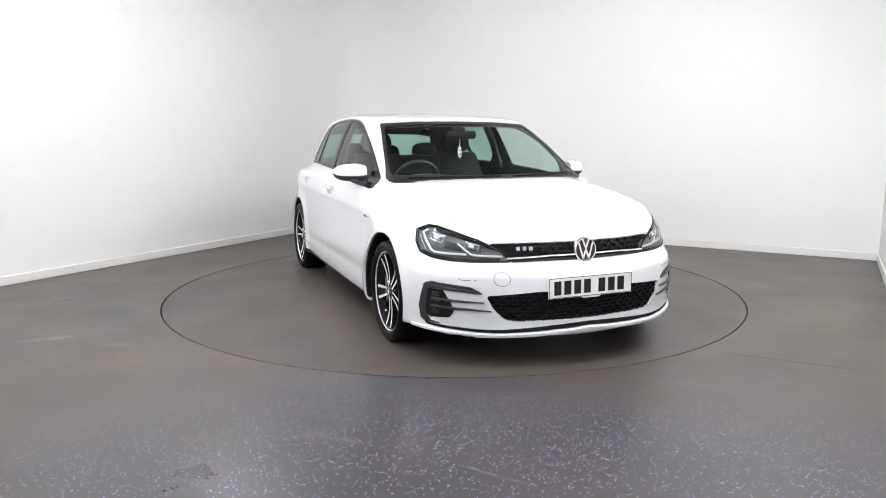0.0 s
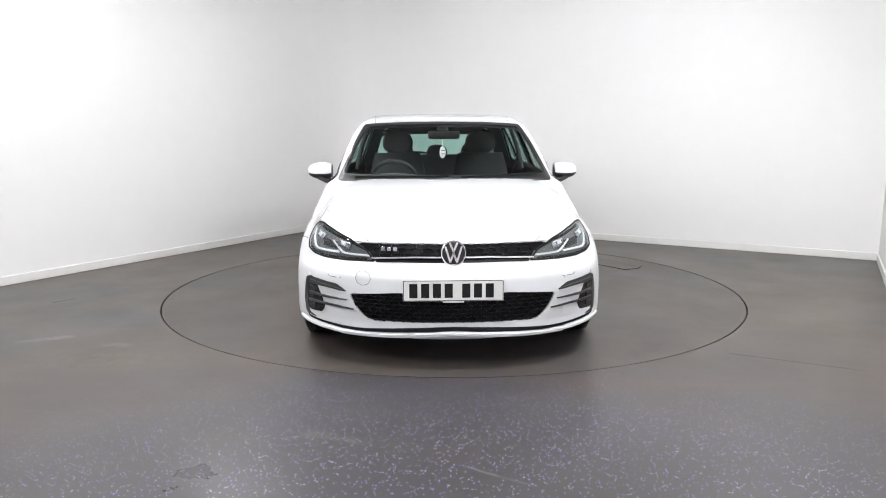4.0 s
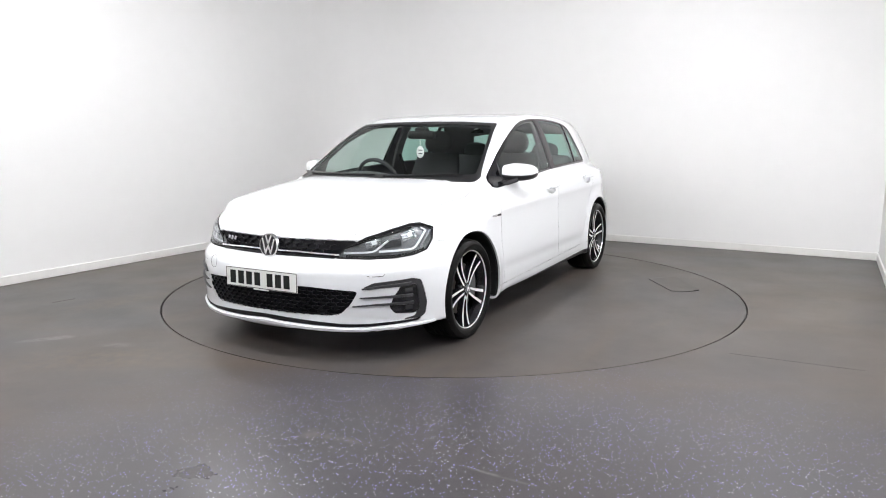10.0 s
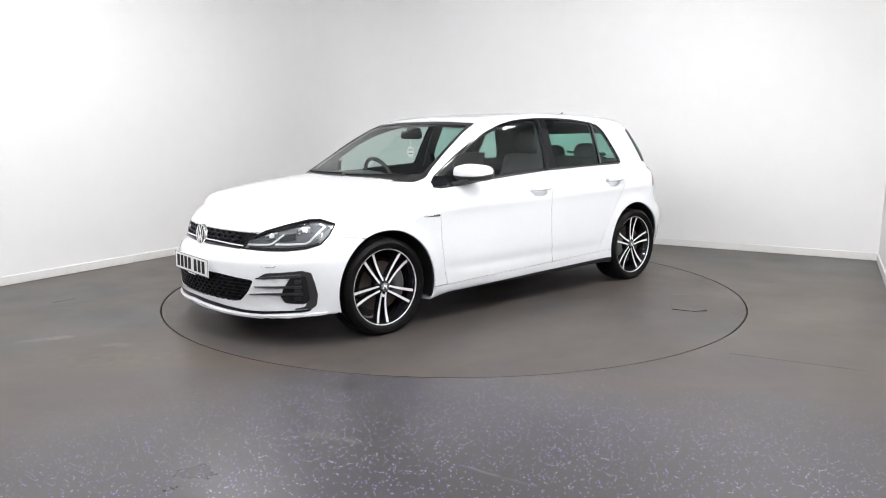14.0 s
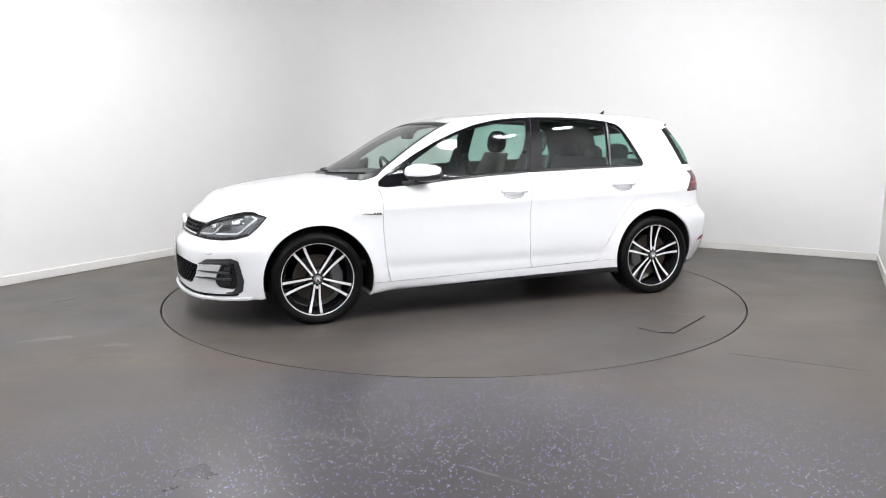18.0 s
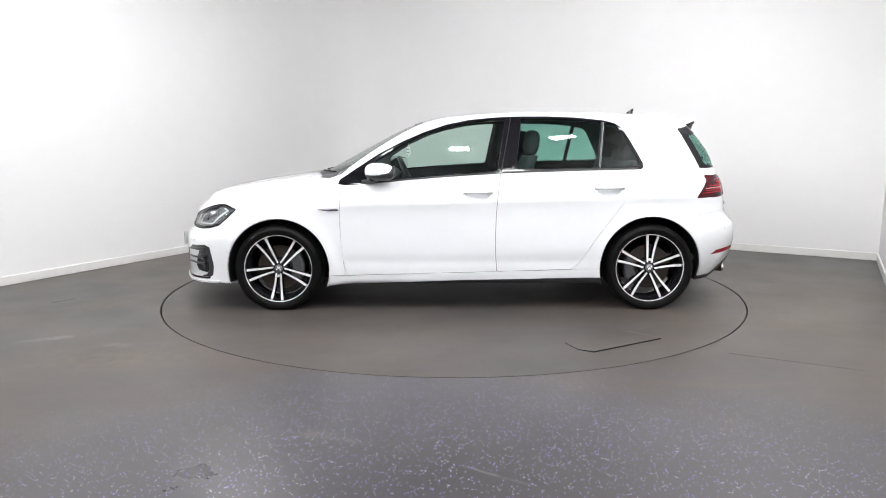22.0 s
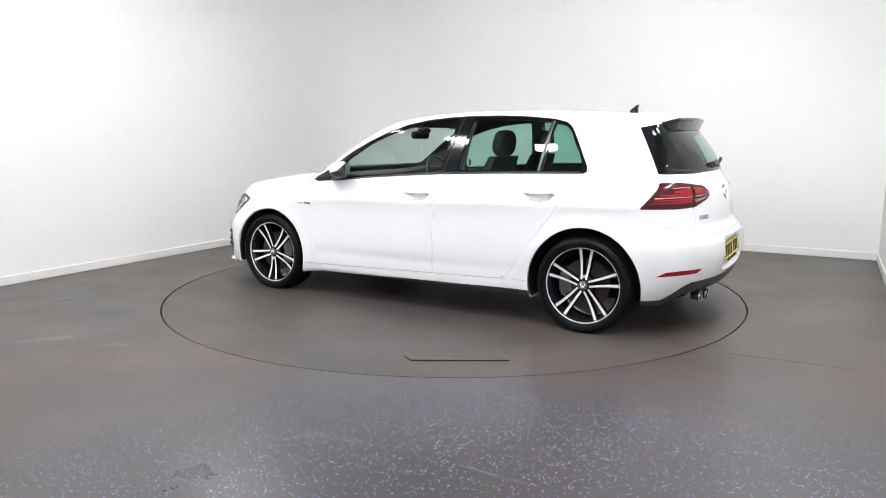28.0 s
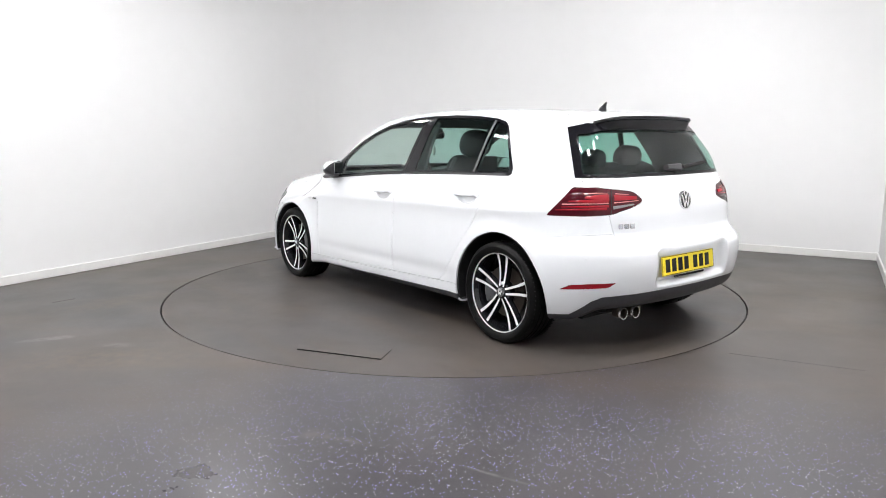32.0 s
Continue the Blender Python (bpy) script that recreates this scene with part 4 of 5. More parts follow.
# headlamps: a dark housing behind the cover, light strips, square reflectors and lenses
LAMP_RIM = [(-1.146, 0.573), (-1.102, 0.620), (-0.986, 0.679), (-0.846, 0.720), (-0.735, 0.745), (-0.674, 0.746), (-0.592, 0.716), (-0.614, 0.657), (-0.657, 0.608), (-0.735, 0.586), (-0.843, 0.573), (-0.984, 0.569), (-1.146, 0.573)]
for f in (False, True):
    v, fc, n = panel(PANELS["headlight"], 0.003, 0.004, 0.017)
    if f:
        v, fc, n = mirrored(v, fc, n)
    parent = KEPT["headlight"][1 if f else 0]
    mesh_object("lamp_housing", v, fc, HOUSING, parent, True, n, "dark grey lamp housing")
    bow = "front_corner"
    strip("lamp_seal", bow, LAMP_RIM, 0.009, 0.004, MATT, lift=0.0004, flip=f, parent=parent, steps=4, label="black lamp edge")
    strip("lamp_sill", bow, [(-1.10, 0.581), (-0.984, 0.578), (-0.843, 0.581), (-0.735, 0.594), (-0.665, 0.615)], 0.016, 0.006, MATT, lift=-0.010, flip=f, parent=parent)
    strip("light_strip", bow, [(-1.11, 0.598), (-1.03, 0.600), (-0.965, 0.604), (-0.945, 0.610), (-0.872, 0.664)], 0.011, 0.008, CLEAR, lift=-0.010, flip=f, parent=parent, label="clear daytime light strip")
    strip("light_strip", bow, [(-0.925, 0.606), (-0.83, 0.609), (-0.745, 0.614), (-0.718, 0.626), (-0.640, 0.710), (-0.672, 0.726)], 0.012, 0.008, CLEAR, lift=-0.010, flip=f, parent=parent)
    strip("light_strip", bow, [(-0.690, 0.622), (-0.615, 0.706)], 0.006, 0.006, REFLECTOR, lift=-0.011, flip=f, parent=parent)
    strip("lamp_brow", bow, [(-1.07, 0.637), (-0.98, 0.670), (-0.84, 0.708), (-0.73, 0.732)], 0.014, 0.006, MATT, lift=-0.009, flip=f, parent=parent)
    for u, v, k in ((-0.945, 0.650, 1.0), (-0.745, 0.688, 1.0)):
        strip("projector", bow, [(u - 0.048, v - 0.008), (u - 0.01, v + 0.002), (u + 0.034, v + 0.012)], 0.042, 0.008, REFLECTOR, lift=-0.013, flip=f, parent=parent, steps=3, label="bright square lamp reflector")
        strip("projector_step", bow, [(u - 0.040, v - 0.018), (u + 0.026, v - 0.002)], 0.006, 0.012, HOUSING, lift=-0.010, flip=f, parent=parent, steps=3)
        strip("projector_step", bow, [(u - 0.044, v + 0.004), (u + 0.026, v + 0.020)], 0.005, 0.010, CLEAR, lift=-0.010, flip=f, parent=parent, steps=3)
        strip("projector_lens", bow, [(u - 0.016, v - 0.002), (u + 0.012, v + 0.005)], 0.020, 0.014, CLEAR, lift=-0.009, flip=f, parent=parent, steps=2)
        strip("projector_bezel", bow, [(u + 0.018, v + 0.016), (u + 0.026, v - 0.014)], 0.005, 0.012, HOUSING, lift=-0.009, flip=f, parent=parent, steps=2)
    strip("lamp_web", bow, [(-0.90, 0.640), (-0.80, 0.655)], 0.04, 0.006, SATIN, lift=-0.012, flip=f, parent=parent, steps=3)

# tail lamps: red bands and a pale light bar in the smoked lens
for f in (False, True):
    parent = KEPT["tail_light"][1 if f else 0]
    rc = "rear_corner"
    for path, wide, what, name in (([(-0.775, 0.893), (-0.83, 0.894), (-0.905, 0.893)], 0.040, RED, "lamp_band"), ([(-0.69, 0.873), (-0.78, 0.874), (-0.905, 0.875)], 0.022, RED, "lamp_band"), ([(-0.77, 0.914), (-0.85, 0.917), (-0.90, 0.915)], 0.005, LIGHTBAR, "light_line"),
                                   ([(-0.935, 0.891), (-1.065, 0.885)], 0.034, RED, "lamp_band"), ([(-0.94, 0.912), (-1.02, 0.904)], 0.004, LIGHTBAR, "light_line"),
                                   ([(-0.62, 0.824), (-0.76, 0.830), (-0.895, 0.834)], 0.014, RED, "lamp_band"), ([(-0.65, 0.841), (-0.76, 0.845), (-0.905, 0.848)], 0.014, RED, "lamp_band"),
                                   ([(-0.655, 0.856), (-0.76, 0.860), (-0.905, 0.862)], 0.006, LIGHTBAR, "light_bar"), ([(-0.935, 0.864), (-1.075, 0.871)], 0.005, LIGHTBAR, "light_bar"),
                                   ([(-0.93, 0.838), (-1.05, 0.852)], 0.018, REVERSE, "reverse_lens")):
        strip(name, rc, path, wide, 0.003, what, lift=0.0012, flip=f, parent=parent, steps=5, taper=(1.0, 0.4) if name == "reverse_lens" else (0.25, 1.0) if path[0][0] > -0.92 and name == "lamp_band" else (1.0, 0.5))
    strip("lamp_seam", rc, [(-0.920, 0.935), (-0.918, 0.802)], 0.004, 0.004, MATT, lift=0.001, flip=f, parent=parent, steps=4)

# ---- tail: badge, lettering bars, wiper, spoiler, exhaust ----
p, n = touch("rear", [(0.012, 0.855)])
badge("rear_badge", frame_at(p[0] - np.array((0.006, 0, 0)), (-1, 0, 0.12)), 0.055, car, "round chrome maker's badge on the tailgate")
p, n = touch("rear", [(0.50, 0.735)])
for k in range(3):
    b = part("model_badge", box(0, 0, 0, 0.030, 0.026, 0.005, bevel=0.003), REFLECTOR, car, "chrome model lettering as plain bars")
    b.matrix_local = frame_at(p[0] + n[0] * 0.003, n[0]) @ pose((k - 1) * 0.038, 0, 0)
wiper = strip("rear_wiper", "rear", [(0.03, 1.035), (-0.10, 1.040)], 0.045, 0.035, SATIN, lift=0.014, flip=True, taper=(1.0, 0.6), label="black rear window wiper")
strip("blade", "rear", [(0.06, 1.038), (0.34, 1.058)], 0.018, 0.016, MATT, lift=0.018, flip=True, parent=wiper)
for a, b in (((0.10, 0.958), (0.62, 0.972)), ((-0.60, 0.957), (0.02, 0.964))):
    uv = [(abs(a[0] + (b[0] - a[0]) * s), a[1] + (b[1] - a[1]) * s) for s in np.linspace(0, 1, 9)]
    p, n = touch("front", uv)
    sign = np.sign([a[0] + (b[0] - a[0]) * s for s in np.linspace(0, 1, 9)])
    p[:, 1] *= np.where(sign == 0, 1, sign)
    part("windscreen_wiper", sweep([tuple(q + np.array((0.006, 0, 0.003))) for q in p], 0.018, 0.010), MATT, car, "black windscreen wiper", smooth=True)

# roof spoiler: a white top, a gloss black trailing edge and underside that run down to the pillars
def spoiler_edge(y):
    """The trailing edge at y: free in the middle, drawn in to the pillar at the ends."""
    s = float(step(np.array(abs(y)), 0.36, 0.565))
    return -1.745 + 0.16 * y * y + 0.17 * s, 1.338 - 0.05 * y * y - 0.048 * s


def sheet_part(name, rows, material, label=""):
    bm = bmesh.new()
    grid = [[bm.verts.new(q) for q in r] for r in rows]
    for a, b in zip(grid, grid[1:]):
        for k in range(len(a) - 1):
            bm.faces.new((a[k], b[k], b[k + 1], a[k + 1]))
    bmesh.ops.recalc_face_normals(bm, faces=bm.faces)
    return part(name, bm, material, car, label, smooth=True)


ys = np.linspace(-0.565, 0.565, 57)
roots, _ = touch("top", [(-1.47, abs(y)) for y in ys])
feet, _ = touch("rear", [(min(abs(y), 0.545), 1.258 - 0.03 * y * y) for y in ys])
tops, edges, unders = [], [], []
for y, root, foot in zip(ys, roots, feet):
    ex, ez = spoiler_edge(y)
    tops.append([(root[0] + (ex - root[0]) * s, y, root[2] + 0.002 + (ez - root[2]) * s * (0.85 + 0.15 * s)) for s in np.linspace(0, 1, 9)])
    edges.append([(ex, y, ez), (ex - 0.006, y, ez - 0.006), (ex - 0.005, y, ez - 0.016), (ex + 0.004, y, ez - 0.022)])
    fx, fz = min(foot[0] + 0.004, -1.50), foot[2]
    unders.append([(ex + 0.004 + (fx - ex - 0.004) * s, y * (1 - 0.03 * s), (ez - 0.022) + (fz - ez + 0.022) * (s + 0.35 * math.sin(math.pi * s) * 0.4)) for s in np.linspace(0, 1, 7)])
sheet_part("spoiler_top", tops, PAINT, "white roof spoiler")
sheet_part("spoiler_edge", edges, PIANO)
sheet_part("spoiler_underside", unders, PIANO, "gloss black spoiler underside")

for y in (0.512, 0.428):
    tip = lathe([(0.029, -0.055), (0.031, -0.02), (0.033, 0.0), (0.0315, 0.003), (0.0285, 0.0), (0.027, -0.02), (0.026, -0.05), (0.0005, -0.052)], 32, "X")
    bmesh.ops.rotate(tip, cent=(0, 0, 0), matrix=Matrix.Rotation(math.pi, 3, "Z"), verts=tip.verts)
    bmesh.ops.translate(tip, vec=(-1.935 - 0.02 * (0.512 - y) / 0.084, y, 0.250), verts=tip.verts)
    tip = part("exhaust_tip", tip, STEEL, car, "round exhaust tip with a chrome edge", smooth=True)
    ring = lathe([(0.0335, -0.010), (0.0345, -0.002), (0.033, 0.004), (0.0300, 0.003), (0.0285, -0.003)], 32, "X", closed=True)
    bmesh.ops.rotate(ring, cent=(0, 0, 0), matrix=Matrix.Rotation(math.pi, 3, "Z"), verts=ring.verts)
    bmesh.ops.translate(ring, vec=(-1.935 - 0.02 * (0.512 - y) / 0.084, y, 0.250), verts=ring.verts)
    part("chrome_edge", ring, CHROME, tip, smooth=True)
box_bm = box(-1.66, 0.05, 0.290, 0.38, 1.0, 0.14, bevel=0.05)
part("silencer", box_bm, MATT, car, "dark exhaust silencer", smooth=True)

# roof aerial: a low fin
bm = bmesh.new()
base = [(-1.292, 0.0), (-1.303, 0.012), (-1.33, 0.015), (-1.355, 0.012), (-1.362, 0.0), (-1.355, -0.012), (-1.33, -0.015), (-1.303, -0.012)]
low = [bm.verts.new((x, y, 1.380)) for x, y in base]
mid = [bm.verts.new((x * 0.75 - 0.25 * 1.345, y * 0.6, 1.402)) for x, y in base]
tip = [bm.verts.new((x * 0.16 - 0.84 * 1.364, y * 0.2, 1.436)) for x, y in base]
for a, b in ((low, mid), (mid, tip)):
    for k in range(8):
        bm.faces.new((a[k], a[(k + 1) % 8], b[(k + 1) % 8], b[k]))
bm.faces.new(tip)
bmesh.ops.recalc_face_normals(bm, faces=bm.faces)
part("roof_aerial", bm, BLACK, car, "black shark-fin roof aerial", smooth=True)

# ---- sides: handles, badges, mirrors, wheel arches ----
def handle_cup(u, v, f):
    """A shallow bowl behind a door handle."""
    around = np.linspace(0, 2 * math.pi, 33)[:-1]
    levels = (1.0, 0.97, 0.85, 0.65, 0.4, 0.15)
    p, n = touch("side", [(u + 0.0785 * k * math.cos(a), v - 0.010 + 0.0305 * k * math.sin(a)) for k in levels for a in around])
    depth = np.repeat([0.0, 0.004, 0.012, 0.0165, 0.019, 0.020], 32)
    p = (p - n * depth[:, None]) * np.array((1, f, 1))
    faces = [(i * 32 + j, i * 32 + (j + 1) % 32, i * 32 + 32 + (j + 1) % 32, i * 32 + 32 + j) for i in range(5) for j in range(32)] + [tuple(range(160, 192))]
    return mesh_object("handle_cup", p, faces if f > 0 else [g[::-1] for g in faces], PAINT, car)


for u, v in HANDLES:
    a, b = u + 0.1, u - 0.1
    for f in (False, True):
        door = KEPT["front_door" if u > -0.5 else "rear_door"][1 if f else 0]
        handle_cup(u, v, -1 if f else 1).parent = door
        strip("door_handle", "side", [(a, v + 0.008), (a * 0.75 + b * 0.25, v + 0.006), (u, v + 0.006), (a * 0.25 + b * 0.75, v + 0.008), (b, v + 0.012)], 0.024, 0.018, PAINT, lift=0.024, flip=f, parent=door, label="white pull door handle")
        for w in (a - 0.012, b + 0.012):
            strip("handle_foot", "side", [(w - 0.012, v + 0.008), (w + 0.012, v + 0.008)], 0.022, 0.028, PAINT, lift=0.008, flip=f, parent=door, steps=2)
for f in (False, True):
    bd = strip("side_badge", "side", [(1.020, 0.722), (0.97, 0.722), (0.880, 0.722)], 0.018, 0.006, CHROME, lift=0.002, flip=f, taper=(0.35, 1.0), label="slim chrome badge on the wing")
    for k in range(3):
        strip("badge_bar", "side", [(0.935 - k * 0.018, 0.722), (0.925 - k * 0.018, 0.722)], 0.012, 0.004, SATIN, lift=0.005, flip=f, parent=bd, steps=2)
    for u in (-0.98, -0.74):
        strip("parking_sensor", "front_corner", [(u * 1.0 - 0.007, 0.475), (u + 0.007, 0.475)], 0.014, 0.003, PAINT, lift=0.001, flip=f, steps=2)
    strip("washer_cap", "front_corner", [(-1.0, 0.482), (-0.985, 0.478), (-0.92, 0.480), (-0.905, 0.490)], 0.003, 0.002, SATIN, lift=0.0002, flip=f, steps=4)
    strip("parking_sensor", "rear_corner", [(-0.79, 0.572), (-0.776, 0.572)], 0.014, 0.003, PAINT, lift=0.001, flip=f, steps=2)
    strip("window_divider", "side", [(-0.990, 1.320), (-0.946, 1.004)], 0.016, 0.006, SMOKE, lift=0.001, flip=f)
    strip("belt_moulding", "side", [(0.66, 0.902), (0.40, 0.926), (0.1, 0.950), (-0.21, 0.969)], 0.012, 0.008, SATIN, lift=0.002, flip=f)
    strip("belt_moulding", "side", [(-0.26, 0.972), (-0.75, 0.987), (-1.22, 0.996)], 0.012, 0.008, SATIN, lift=0.002, flip=f)
    strip("pillar_seam", "side", [(-0.253, 0.978), (-0.29, 1.16), (-0.330, 1.352)], 0.006, 0.002, GAP, lift=0.0006, flip=f)
    strip("quarter_light_bar", "side", [(0.655, 0.915), (0.648, 1.040)], 0.016, 0.006, SATIN, lift=0.001, flip=f)
    strip("roof_ditch", "top", [(0.33, 0.515), (-0.4, 0.538), (-1.1, 0.523), (-1.55, 0.503)], 0.006, 0.002, GAP, lift=-0.001, flip=f)


def door_mirror(f):
    """A door mirror: a white cap over a black lower shell, an arm, an indicator strip and the glass."""
    rings = []
    for k in range(15):
        s = k / 14
        y = 0.795 + 0.190 * s
        fat = math.sin(math.pi * min(1.0, 0.20 + 0.8 * s ** 0.8)) ** 0.5 if s < 1 else 0.0
        fat = max(0.12, (1 - max(0.0, (s - 0.55) / 0.45) ** 2.2) ** 0.5 * min(1.0, 0.72 + s))
        cx = 0.632 - 0.110 * s
        cz = 0.983 - 0.006 * s
        rings.append((y, cx, cz, 0.092 * fat, 0.066 * fat * (1 - 0.22 * s)))

    def shell(lo, hi, n, grow=0.0):
        bm = bmesh.new()
        grid = []
        for y, cx, cz, rx, rz in rings:
            row = []
            for j in range(n + 1):
                a = lo + (hi - lo) * j / n
                c, s = math.cos(a), math.sin(a)
                ex = 0.75
                px = cx + (rx + grow) * math.copysign(abs(c) ** ex, c)
                if c < 0:
                    px = cx - 0.78 * (rx + grow) * abs(c) ** 0.5
                row.append(bm.verts.new((px, y * f, cz + (rz + grow) * math.copysign(abs(s) ** ex, s))))
            grid.append(row)
        for a, b in zip(grid, grid[1:]):
            for j in range(n):
                bm.faces.new((a[j], a[j + 1], b[j + 1], b[j]))
        bm.faces.new(grid[-1])
        bm.faces.new(grid[0][::-1])
        bmesh.ops.recalc_face_normals(bm, faces=bm.faces)
        return bm

    cap = part("door_mirror", shell(radians(-12), radians(125), 18), PAINT, car, "white door mirror with a black foot", smooth=True)
    part("lower_shell", shell(radians(125), radians(348), 24, -0.001), SATIN, cap, smooth=True)
    part("indicator", sweep([(cx + rx * 0.93, y * f, cz - rz * 0.26) for y, cx, cz, rx, rz in rings[2:14]], 0.008, 0.009), CLEAR, cap, "clear indicator strip", smooth=True)
    part("arm", sweep([(0.705, 0.775 * f, 0.905), (0.68, 0.80 * f, 0.908), (0.645, 0.84 * f, 0.922), (0.625, 0.875 * f, 0.935)], 0.075, 0.036, up=(0, 0, 1)), SATIN, cap, "black mirror foot", smooth=True)
    glass = box(0, 0, 0, 0.004, 0.122, 0.086, bevel=0.0015, segments=1)
    bmesh.ops.transform(glass, matrix=pose(0.512, 0.872 * f, 0.982, 0, -4, 26 * f), verts=glass.verts)
    part("mirror_glass", glass, MIRROR, cap)


door_mirror(1)
door_mirror(-1)

for ax, az, ar in ((*FRONT_ARCH, ARCH_R - 0.001), (*REAR_ARCH, ARCH_R)):
    turns = np.radians(np.linspace(-16.5, 196.5, 63))
    rim, _ = touch("side", [(ax + (ar + 0.010) * math.cos(a), max(0.21, az + (ar + 0.010) * math.sin(a))) for a in turns])
    reach = np.clip(rim[:, 1], 0.74, 0.90) - 0.016
    for f in (1, -1):
        bm = bmesh.new()
        rows = []
        for a, y in zip(turns, reach):
            c, s = math.cos(a), math.sin(a)
            rows.append([bm.verts.new((ax + r * c, w * f, az + r * s)) for r, w in ((ar + 0.002, 0.30), (ar + 0.006, 0.55), (ar + 0.003, y), (ar + 0.012, y), (ar + 0.014, 0.30))])
        for p, q in zip(rows, rows[1:]):
            for j in range(4):
                bm.faces.new((p[j], q[j], q[j + 1], p[j + 1]))
        bm.faces.new([r[0] for r in rows])
        bmesh.ops.recalc_face_normals(bm, faces=bm.faces)
        part("wheel_arch_liner", bm, MATT, car, "black plastic wheel arch liner", smooth=True)
part("underbody", box(0.0, 0, 0.225, 3.5, 1.28, 0.06, bevel=0.02), MATT, car, "black underbody tray")
part("axle_beam", sweep([(-1.297, -0.66, 0.29), (-1.25, -0.3, 0.25), (-1.25, 0.3, 0.25), (-1.297, 0.66, 0.29)], 0.07, 0.07), MATT, car, smooth=True)


# ---- wheels ----
def make_wheel():
    """An 18 inch alloy wheel of five twin spokes, faced bright, black behind, in its tyre. Its face looks along +y."""
    w = part("wheel", lathe([(0.226, -0.108), (0.212, -0.09), (0.203, -0.02), (0.205, 0.03), (0.214, 0.062), (0.224, 0.080), (0.2285, 0.090), (0.2285, 0.060)], 72), BLACK, car, "black alloy wheel with bright machined twin spokes", smooth=True)
    prof = [(0.232, -0.104), (0.250, -0.115), (0.270, -0.118), (0.288, -0.112), (0.300, -0.098), (0.3045, -0.078)]
    for g in (-0.052, -0.018, 0.018, 0.052):
        prof += [(0.3062, g - 0.006), (0.3000, g - 0.004), (0.3000, g + 0.004), (0.3064, g + 0.006)]
    prof += [(0.3045, 0.078), (0.300, 0.096), (0.289, 0.108), (0.278, 0.1125), (0.2755, 0.1145), (0.262, 0.1135), (0.250, 0.110), (0.2405, 0.101), (0.232, 0.090)]
    part("tyre", lathe(prof, 96, closed=True), RUBBER, w, "low-profile black tyre", smooth=True)
    sipes = bmesh.new()
    for k in range(72):
        a = k * 2 * math.pi / 72
        for y in (0.087, -0.087):
            m = Matrix.Rotation(-a, 4, "Y") @ pose(0.2975, y, 0, 0, 0, -24 if y > 0 else 24)
            box(0, 0, 0, 0.0035, 0.030, 0.0045, m=m, bm=sipes)
    tagged(part("tread_block_edge", sipes, MATT, w), kind="stuff")
    part("rim_lip", lathe([(0.2325, 0.084), (0.2335, 0.092), (0.2355, 0.0985), (0.2385, 0.0985), (0.2397, 0.094), (0.2385, 0.088)], 96, closed=True), SILVER, w, "bright machined rim edge", smooth=True)
    part("hub", lathe([(0.0005, 0.066), (0.040, 0.068), (0.060, 0.063), (0.068, 0.048), (0.070, 0.0)], 48), BLACK, w, smooth=True)
    for k in range(5):
        for side in (-1, 1):
            bm = bmesh.new()
            rings = []
            for s in np.linspace(0, 1, 9):
                r = 0.036 + 0.197 * s
                off = side * (0.0150 + 0.0245 * s - 0.003 * math.sin(math.pi * s))
                y = 0.077 - 0.010 * math.sin(math.pi * s * 0.8) + 0.016 * s ** 2
                half = (0.0066 + 0.0034 * s)
                rings.append([bm.verts.new(q) for q in ((r, y - 0.036, off - half * 1.5), (r, y - 0.002, off - half), (r, y, off - half * 0.94), (r, y, off + half * 0.94), (r, y - 0.002, off + half), (r, y - 0.036, off + half * 1.5))])
            for a, b in zip(rings, rings[1:]):
                for j in range(6):
                    fc = bm.faces.new((a[j], a[(j + 1) % 6], b[(j + 1) % 6], b[j]))
                    fc.material_index = 1 if j in (2,) else 0
            bm.faces.new(rings[0][::-1]), bm.faces.new(rings[-1])
            bmesh.ops.recalc_face_normals(bm, faces=bm.faces)
            bmesh.ops.transform(bm, matrix=Matrix.Rotation(-(math.pi / 2 + k * 2 * math.pi / 5), 4, "Y"), verts=bm.verts)
            sp = part("spoke", bm, BLACK, w, smooth=False)
            sp.data.materials.append(SILVER)
    for k in range(5):
        a = math.pi / 2 + (k + 0.5) * 2 * math.pi / 5
        bolt = lathe([(0.0005, 0.060), (0.008, 0.060), (0.009, 0.056), (0.009, 0.030)], 12)
        bmesh.ops.translate(bolt, vec=(0.052 * math.cos(a), 0.006, 0.052 * math.sin(a)), verts=bolt.verts)
        part("wheel_bolt", bolt, SATIN, w, smooth=True)
    cap = part("centre_cap", lathe([(0.0005, 0.0885), (0.023, 0.088), (0.028, 0.085), (0.0295, 0.076), (0.0295, 0.05)], 40), REFLECTOR, w, "grey centre cap", smooth=True)
    part("cap_ring", lathe([(0.0245, 0.0875), (0.0255, 0.0895), (0.0275, 0.0880), (0.0285, 0.085)], 32), SMOKE, w, smooth=True)
    valve = lathe([(0.0005, 0.084), (0.006, 0.084), (0.009, 0.080), (0.010, 0.066)], 16)
    bmesh.ops.translate(valve, vec=(0.0, 0.0, 0.056), verts=valve.verts)
    part("locking_bolt", valve, SILVER, w, smooth=True)
